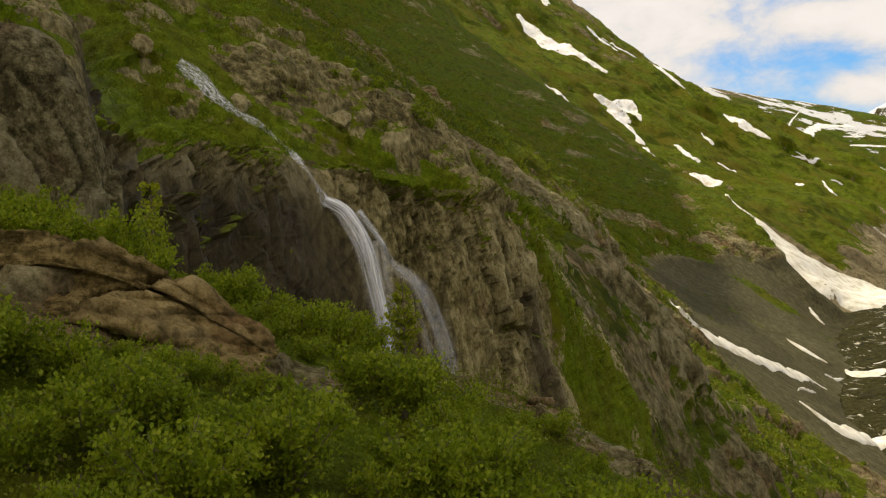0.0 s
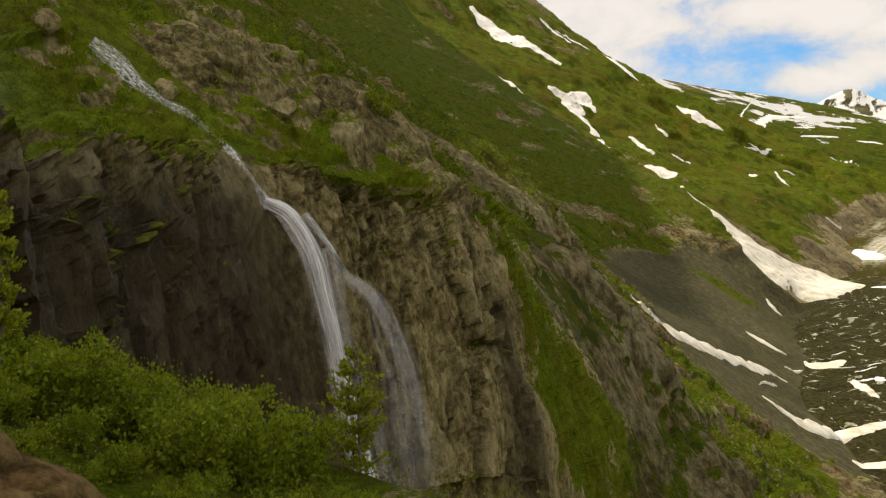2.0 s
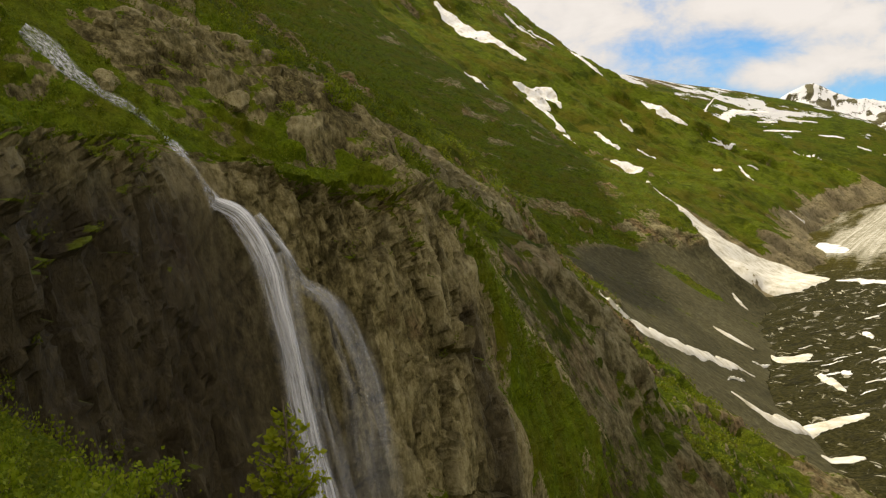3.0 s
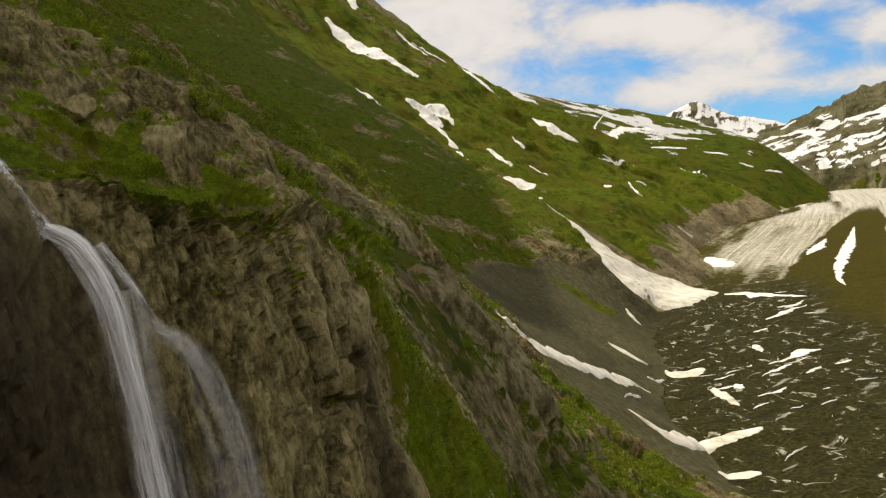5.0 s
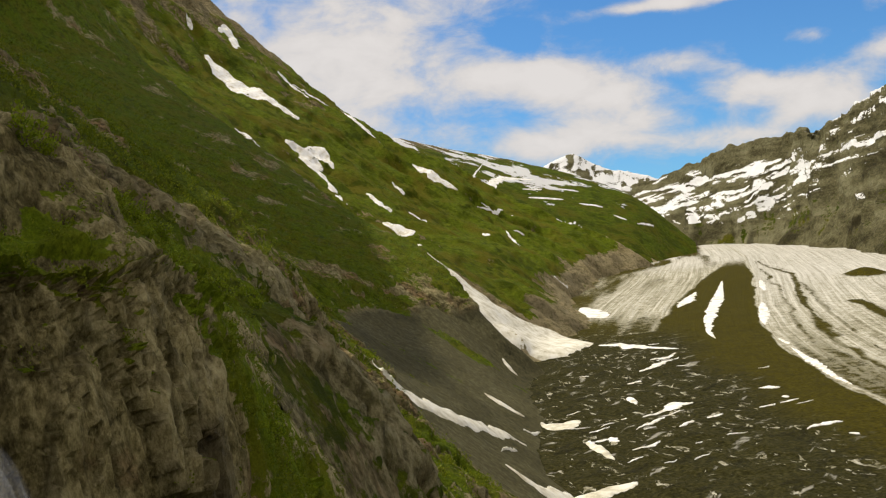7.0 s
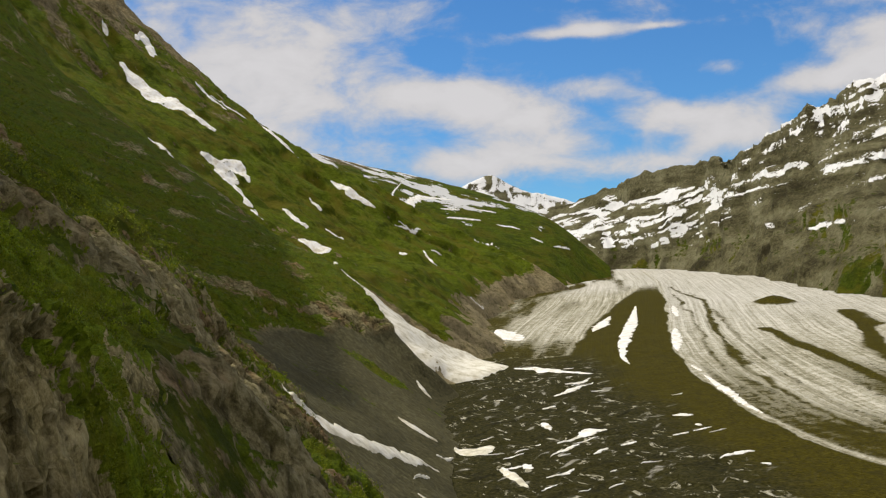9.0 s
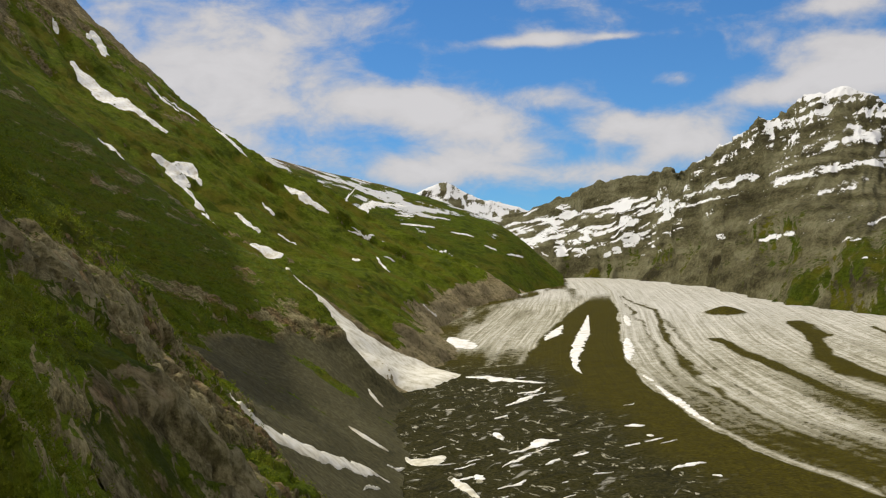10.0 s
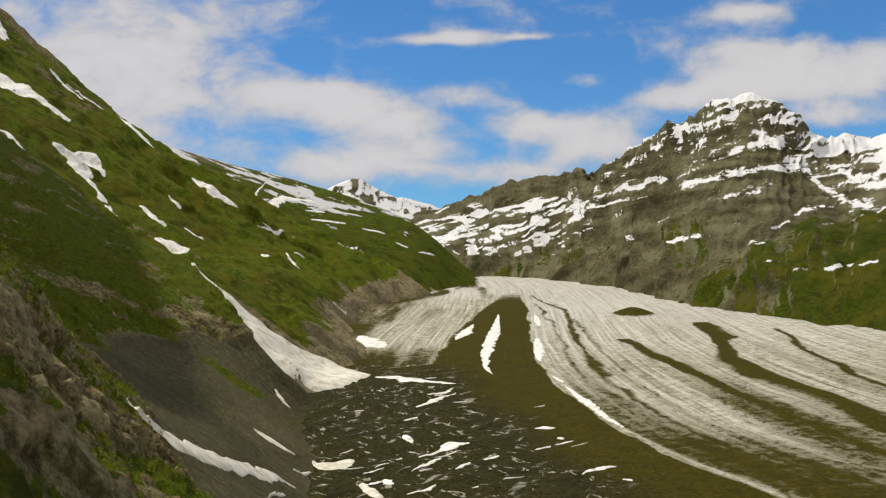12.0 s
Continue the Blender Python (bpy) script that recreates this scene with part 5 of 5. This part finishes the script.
def make_sapling(seed, height, width, label):
    r = np.random.default_rng(seed)
    t = np.linspace(0, 1, 9)[:, None]
    trunk = np.concatenate([0.05 * height * np.sin(t * 2.2) * np.array([[1, 0.4]]), t * height], 1)
    wood, cen, outw = [], [], []
    for k in range(46):
        f = r.uniform(0.15, 0.98)
        base = trunk[int(f * 8)]
        az = r.uniform(0, 2 * math.pi)
        ln = width * (0.35 + 0.75 * math.sin(math.pi * min(1, 0.25 + 0.75 * f))) * r.uniform(0.5, 1.0)
        dirn = np.array([math.cos(az), math.sin(az), r.uniform(0.3, 0.9)])
        dirn /= np.linalg.norm(dirn)
        wood.append(tube([base, base + dirn * ln * 0.5, base + dirn * ln], np.array([0.007, 0.005, 0.002]) * height, 4))
        m = r.uniform(0.2, 1.1, 34)[:, None]
        cen.append(base + dirn * ln * m + r.normal(size=(34, 3)) * 0.10 * width)
        outw.append(np.tile(dirn, (34, 1)))
    root = new("sapling")
    tv, tf = tube(trunk, np.linspace(0.016, 0.004, 9) * height, 7)
    tr = new("trunk", mesh_of("trunk", tv, tf, MAT_BARK))
    lv, lf = joined(wood)
    li = new("branchwork", mesh_of("branchwork", lv, lf, MAT_BARK))
    cv, cf = leaves(np.concatenate(cen), np.concatenate(outw), 0.16 if height < 6 else 0.25, r)
    cr = new("crown", mesh_of("crown", cv, cf, MAT_SAPLING))
    for o in (tr, li, cr):
        o.parent = root
    return tagged(root, label, "sapling", "saplings by the waterfall")


def place(u, w, z, yaw=0.0, size=1.0, lean=(0, 0)):
    p = plan(u, w, z)
    return Matrix.LocRotScale(Vector(p), Euler((lean[0], lean[1], yaw)), Vector((size, size, size)))


NEAR_LABEL = "dense green alder shrub rooted on a rocky knoll"
kinds = [make_shrub(300 + k, 1.9, 1.6, 26, 0.125, MAT_LEAF, NEAR_LABEL, "shrub", 8, 15) for k in range(4)]
spots = []
r = np.random.default_rng(5)
tries = 0
while len(spots) < 215 and tries < 20000:
    tries += 1
    u0, w0 = r.uniform(9, 50), r.uniform(5, 47)
    if (u0 - 42) ** 2 + (w0 - 24.9) ** 2 < 2.4 ** 2 or w0 > 1.25 * u0 + 1.5 or (u0 - 40.5) ** 2 + (w0 - 23.0) ** 2 < 1.5 ** 2:
        continue
    if rock_zone(np.array([u0]), np.array([w0]))[0] > 0.35 or u0 > np.interp(w0, [-10, 10, 17, 26, 40, 55], [33, 37, 39.3, 40, 48, 49]):
        continue
    if any((u0 - a) ** 2 + (w0 - b) ** 2 < 0.95 ** 2 for a, b in spots):
        continue
    spots.append((u0, w0))
for k, (u0, w0) in enumerate(spots):
    x, y, _ = plan(u0, w0, 0)
    z = drop([knoll], x, y, 400)
    size = r.uniform(0.75, 1.2)
    if w0 > 0.74 * u0 and u0 * u0 + w0 * w0 < 36.5 ** 2:
        size = min(size, (160 - 0.276 * u0 + 0.197 * w0 - z) / 1.8)   # growth stays below the slab's foot
        if size < 0.25:
            continue
    if u0 > 33 and 0.62 < w0 / u0 < 0.84 and 22.5 < w0 < 29:
        size = 0.95 + 0.3 * (size - 0.75)      # the tall clump on the edge of the drop
    elif u0 > 29 and w0 < 41:
        size *= 0.5                          # low growth along the rim
    elif w0 >= 41:
        size *= 0.8
    m = place(u0, w0, z - 0.1, r.uniform(0, 6.28), size, r.normal(0, 0.1, 2))
    if k < len(kinds):
        kinds[k].matrix_basis = m
    else:
        of = kinds[k % len(kinds)]
        copy_thing(of, m @ Matrix.Diagonal((1 / of.scale.x,) * 3 + (1,)))

for u0, w0, h, wd, seed in ((41.4, 24.4, 4.4, 1.05, 1), (45.3, 42.6, 7.8, 1.3, 2)):
    x, y, _ = plan(u0, w0, 0)
    z = drop([knoll, near_wall], x, y, 400)
    sp = make_sapling(400 + seed, h, wd, "slender young tree with pale green leaves beside the fall" if seed == 1 else "tall thin leafy tree against dark wet rock")
    sp.matrix_basis = place(u0, w0, z - 0.1, 0.4 * seed)


def scatter(g, veg, n_up, keep, count, r):
    """Places on a grid surface, as likely as the ground is green and the cell is large."""
    du, dv = np.gradient(g, axis=0), np.gradient(g, axis=1)
    area = np.linalg.norm(np.cross(du, dv), axis=-1)
    p = area * np.clip((veg - 0.42) * 3, 0, 1) * keep
    p = (p / p.sum()).ravel()
    i = r.choice(p.size, count, p=p)
    return g.reshape(-1, 3)[i], n_up.reshape(-1, 3)[i]


def build_growth(name, g, veg, nrm, keep, count, radius, each, leaf, label, seed):
    r = np.random.default_rng(seed)
    c, n = scatter(g, veg, nrm, keep, count, r)
    rad = r.uniform(radius[0], radius[1], count) * (0.6 + 0.8 * r.random(count) ** 2)
    d = r.normal(size=(count, each, 3))
    d /= np.linalg.norm(d, axis=-1, keepdims=True)
    d = d + 0.5 * n[:, None] + np.array([0, 0, 0.35])
    cen = c[:, None] + d * rad[:, None, None] * r.uniform(0.45, 1.0, (count, each, 1))
    v, f = leaves(cen.reshape(-1, 3), d.reshape(-1, 3), leaf, r, 0.5)
    me = bpy.data.meshes.new(name)
    me.vertices.add(len(v))
    me.vertices.foreach_set("co", v.ravel())
    me.loops.add(f.size)
    me.loops.foreach_set("vertex_index", f.ravel())
    me.polygons.add(len(f))
    me.polygons.foreach_set("loop_start", np.arange(len(f)) * 3)
    me.polygons.foreach_set("loop_total", np.full(len(f), 3))
    me.update(calc_edges=True)
    me.materials.append(MAT_TUFT)
    return tagged(new(name, me), label, "undergrowth", kind="stuff")


ku, kw = np.meshgrid(np.arange(5, 62, 0.5), np.arange(-4, 56, 0.5), indexing="ij")
kg = plan(ku, kw, np.array([[drop([knoll], *plan(a, b, 0)[:2], 400) for b in kw[0]] for a in ku[:, 0]]))
build_growth("undergrowth", kg, 0.9 - rock_zone(ku, kw), normals(kg), np.ones(ku.shape), 11000, (0.3, 0.85), 20, 0.12, "low green plants between shrubs on the knoll", 10)
near_keep = ((near_u > 15) & (near_u < 345) & (near_g[..., 2] > 95) & (near_g[..., 2] < 360)) * np.interp(near_u, [15, 120, 345], [1.0, 1.0, 0.45])
build_growth("undergrowth", near_g, near_veg, near_n, near_keep, 22000, (0.5, 1.2), 28, 0.24, "low green bushes and grass on the rocky hillside", 11)
mid_keep = ((mid_u > 270) & (mid_u < 1250) & (mid_g[..., 2] > 70) & (mid_g[..., 2] < 520)) * np.interp(mid_u, [270, 600, 1250], [1.0, 0.7, 0.35])
build_growth("undergrowth", mid_g, mid_veg, mid_n, mid_keep, 16000, (1.2, 2.6), 12, 0.85, "dark green scrub on the shaded hillside", 12)

far_kinds = [make_shrub(320 + k, 2.2, 1.7, 9, 0.26, MAT_LEAF, "round green alder shrub on the steep hillside", "shrub", 6, 9) for k in range(3)]
r = np.random.default_rng(15)
cs, ns = scatter(near_g, near_veg, near_n, ((near_u > 30) & (near_u < 320) & (near_g[..., 2] > 110) & (near_g[..., 2] < 300)) * np.interp(near_u, [90, 140], [0.4, 1.0]), 130, r)
# a thicket above the cliff
thick = ((near_u > 128) & (near_u < 172) & (near_w > 74) & (near_w < 96)).astype(float)
cs2, _ = scatter(near_g, near_veg * 0 + 0.8, near_n, thick, 24, r)
for k, c in enumerate(np.concatenate([cs, cs2])):
    size = r.uniform(0.7, 1.5)
    m = Matrix.LocRotScale(Vector(c - np.array([0, 0, 0.2])), Euler((*r.normal(0, 0.15, 2), r.uniform(0, 6.28))), Vector((size,) * 3))
    if k < len(far_kinds):
        far_kinds[k].matrix_basis = m
    else:
        of = far_kinds[k % len(far_kinds)]
        copy_thing(of, m @ Matrix.Diagonal((1 / of.scale.x,) * 3 + (1,)))


# ---------------- loose rock ----------------
def make_boulder(seed, size, squash, label, material):
    r = np.random.default_rng(seed)
    bm = bmesh.new()
    bmesh.ops.create_icosphere(bm, subdivisions=3, radius=1.0)
    cuts = [(r.normal(size=3), r.uniform(0.45, 0.8)) for _ in range(9)]
    for v in bm.verts:
        p = np.array(v.co)
        for d, k in cuts:
            d = d / np.linalg.norm(d)
            over = p @ d - k
            if over > 0:
                p = p - d * over
        p = p * (1 + 0.05 * r.normal())
        v.co = Vector(p * np.array(squash) * size)
    me = bpy.data.meshes.new("boulder")
    bm.to_mesh(me)
    bm.free()
    for key, val in (("veg", -1.0), ("scree", 0.0), ("wet", 0.0), ("tone", 0.5), ("crack", 0.0)):
        at = me.attributes.new(key, "FLOAT", "POINT")
        at.data.foreach_set("value", np.full(len(me.vertices), val, np.float32))
    me.materials.append(material)
    return tagged(new("boulder", me), label, "boulder", "boulders")


def set_boulder(ob, u, w, sink, obs, yaw):
    x, y, _ = plan(u, w, 0)
    z = drop(obs, x, y, 600)
    ob.matrix_basis = place(u, w, z - sink, yaw)


r = np.random.default_rng(31)
for u0, w0, sz in ((106.5, 84, 2.2), (122, 80, 2.4), (137, 77, 3.0), (150, 84, 2.6), (113, 88, 2.0), (118, 90, 2.6), (126, 88, 2.2), (160, 92, 2.4), (185, 104, 3.0), (140, 98, 2.8), (96, 90, 2.0)):
    b = make_boulder(int(u0 * 7), sz, (1.0, 0.8, 0.75), "grey weathered boulder half sunk in the hillside", MAT_NEAR)
    set_boulder(b, u0, w0, sz * 0.35, [near_wall], r.uniform(0, 6))
for k in range(26):
    w0 = r.uniform(11, 22)
    u0 = np.interp(w0, [-10, 10, 17, 26], [33, 35, 40.5, 44]) + r.normal(0, 1.4)
    sz = r.uniform(0.18, 0.6)
    b = make_boulder(700 + k, sz, (1.2, 0.9, 0.6), "pale broken stone on the rim of the knoll", MAT_KNOLL)
    set_boulder(b, u0, w0, sz * 0.2, [knoll], r.uniform(0, 6))
for k in range(7):
    u0, w0 = r.uniform(31, 36), r.uniform(26, 33)
    sz = r.uniform(0.25, 0.6)
    b = make_boulder(740 + k, sz, (1.1, 0.9, 0.7), "pale rounded stone beside the brown slab", MAT_KNOLL)
    set_boulder(b, u0, w0, sz * 0.2, [knoll], r.uniform(0, 6))


# ---------------- the waterfall ----------------
def water_material(name, thin, scale):
    m = Nodes(name)
    comb = m.nt.nodes.new("ShaderNodeCombineXYZ")
    m.link(m.attr("across"), comb.inputs[0])
    m.link(m.attr("along"), comb.inputs[1])
    m.link(m.attr("layer"), comb.inputs[2])
    n = m.node("ShaderNodeTexNoise", Scale=scale, Detail=7, Roughness=0.65, Distortion=0.3)
    m.link(comb.outputs[0], n.inputs["Vector"])
    a = m.calc("MULTIPLY", m.span(n.outputs["Fac"], thin - 0.06, thin + 0.26), m.attr("cover"))
    m.done((0.82, 0.83, 0.84), 0.35, spec=0.5)
    m.link(a, m.bsdf.inputs["Alpha"])
    return m.mat


MAT_WATER = water_material("falling_water", 0.42, 1.25)
MAT_FOAM = water_material("broken_water", 0.45, 1.9)
MAT_SPRAY = water_material("thin_spray", 0.44, 0.65)


def water_sheet(name, line, parent, material, layers, lift, cover, label, stretch=0.10, fade=0.0, breaks=None):
    """Veils, one behind the other, that follow a line of (along, left, up, half width)."""
    P = np.array(line, float)
    n, m = 70, 17
    Q = spline(P, np.linspace(0, len(P) - 1, n))
    pts = plan(Q[:, 0], Q[:, 1], Q[:, 2])
    dist = np.concatenate([[0], np.cumsum(np.linalg.norm(np.diff(pts, axis=0), axis=1))])
    tang = np.gradient(pts, axis=0)
    tang /= np.linalg.norm(tang, axis=1, keepdims=True)
    out = plan(-0.45, -0.9, 0.0)
    out = out / np.linalg.norm(out)
    side = np.cross(tang, np.tile(out, (n, 1)))
    side /= np.linalg.norm(side, axis=1, keepdims=True)
    q = np.linspace(-1, 1, m)
    qq, dd = np.meshgrid(q, dist)
    f = np.clip(1 - fade * (dist / dist[-1]) ** 1.2, 0, 1)
    if breaks:
        f = f * np.interp(np.linspace(0, len(P) - 1, n), np.arange(len(P)), breaks)
    for L in range(layers):
        wob = 0.25 * fbm(np.stack([dist * 0.3, 0 * dist + 9 * L, 0 * dist], -1), 2.0, 3, 3)
        bulge = lift * (0.35 + L * 0.5) * (1 - 0.6 * qq ** 2) + 0.25 * fbm(np.stack([qq * 3, dd * 0.4, 0 * qq + L], -1), 1.0, 3, 5)
        g = pts[:, None] + side[:, None] * ((q[None] + wob[:, None]) * Q[:, 3:4] * (1 - 0.12 * L))[..., None] + out * bulge[..., None]
        attrs = {"across": qq * Q[:, 3:4] * 2.2, "along": dd * stretch * 2.2, "layer": 0 * qq + 3.7 * L, "cover": cover * f[:, None] * np.clip(1.25 * (1 - np.abs(qq) ** 2.5), 0, 1)}
        ob = grid_mesh(name, g, material, attrs)
        ob.parent = parent
        tagged(ob, label)


def on_rock(line, lift):
    """Lay a line of (along, left, up, half width) on the hillside."""
    out = []
    for u, w, z, hw in line:
        ok, p, n, _ = near_wall.closest_point_on_mesh(Vector(plan(u, w, z)))
        p = np.array(p) + np.array(n) * lift * (1 if n.z > -0.2 else -1)
        uu, ww = valley(p)
        out.append((float(uu), float(ww), float(p[2]), hw))
    return out


falls = tagged(new("waterfall"), "white mountain stream plunging in two veils down a dark cliff", "waterfall")
brook = [(99.5, 86.0, 185.7, 0.7), (101.5, 84.5, 184.0, 1.4), (102.8, 84.6, 180.9, 1.1), (104.5, 83.3, 178.1, 0.6), (105.6, 82.2, 176.8, 0.7), (106.5, 81.1, 175.7, 0.5),
         (106.9, 78.6, 173.2, 0.25), (107.0, 76.9, 171.6, 0.7), (107.3, 75.2, 169.4, 0.3), (107.6, 73.6, 167.6, 0.6), (107.8, 72.2, 166.4, 1.0)]
water_sheet("cascade", on_rock(brook, 0.15), falls, MAT_FOAM, 2, 0.3, 1.0, "broken white cascade over ledges", 0.35, 0.0, (1, 1, 0.9, 0.5, 0.7, 0.4, 0.08, 1, 0.15, 0.6, 1))
main = [(107.6, 73.2, 167.0, 0.6), (107.9, 70.4, 165.2, 1.25), (107.7, 68.0, 161.5, 1.4), (107.3, 66.6, 156.5, 1.25), (106.6, 65.2, 150.5, 1.3), (105.6, 63.6, 144.5, 1.5), (104.5, 61.8, 139.0, 1.7), (103.2, 60.0, 132.0, 2.0)]
water_sheet("main_veil", main, falls, MAT_WATER, 4, 0.7, 0.85, "dense white main veil", 0.04, 0.15)
second = [(108.3, 69.0, 165.2, 0.8), (108.8, 66.6, 161.9, 0.6), (109.2, 65.0, 158.6, 0.8), (109.9, 62.9, 156.6, 1.3), (110.1, 61.2, 153.0, 2.0), (109.8, 59.9, 147.8, 2.7), (108.6, 58.6, 142.8, 3.1), (107.4, 57.4, 134.0, 3.5)]
water_sheet("side_veil", second, falls, MAT_SPRAY, 3, 0.6, 0.27, "thin spreading side veil", 0.06, 0.75)
water_sheet("side_stream", [(a, b, c, d * 0.45) for a, b, c, d in second[:5]], falls, MAT_WATER, 2, 0.8, 1.0, "narrow white side stream", 0.12, 1.0)
water_sheet("mist", [(a - 0.5, b - 1.2, c, d * 1.9) for a, b, c, d in main[2:]], falls, MAT_SPRAY, 2, 0.6, 0.22, "fine mist round the veil", 0.05, 0.2)
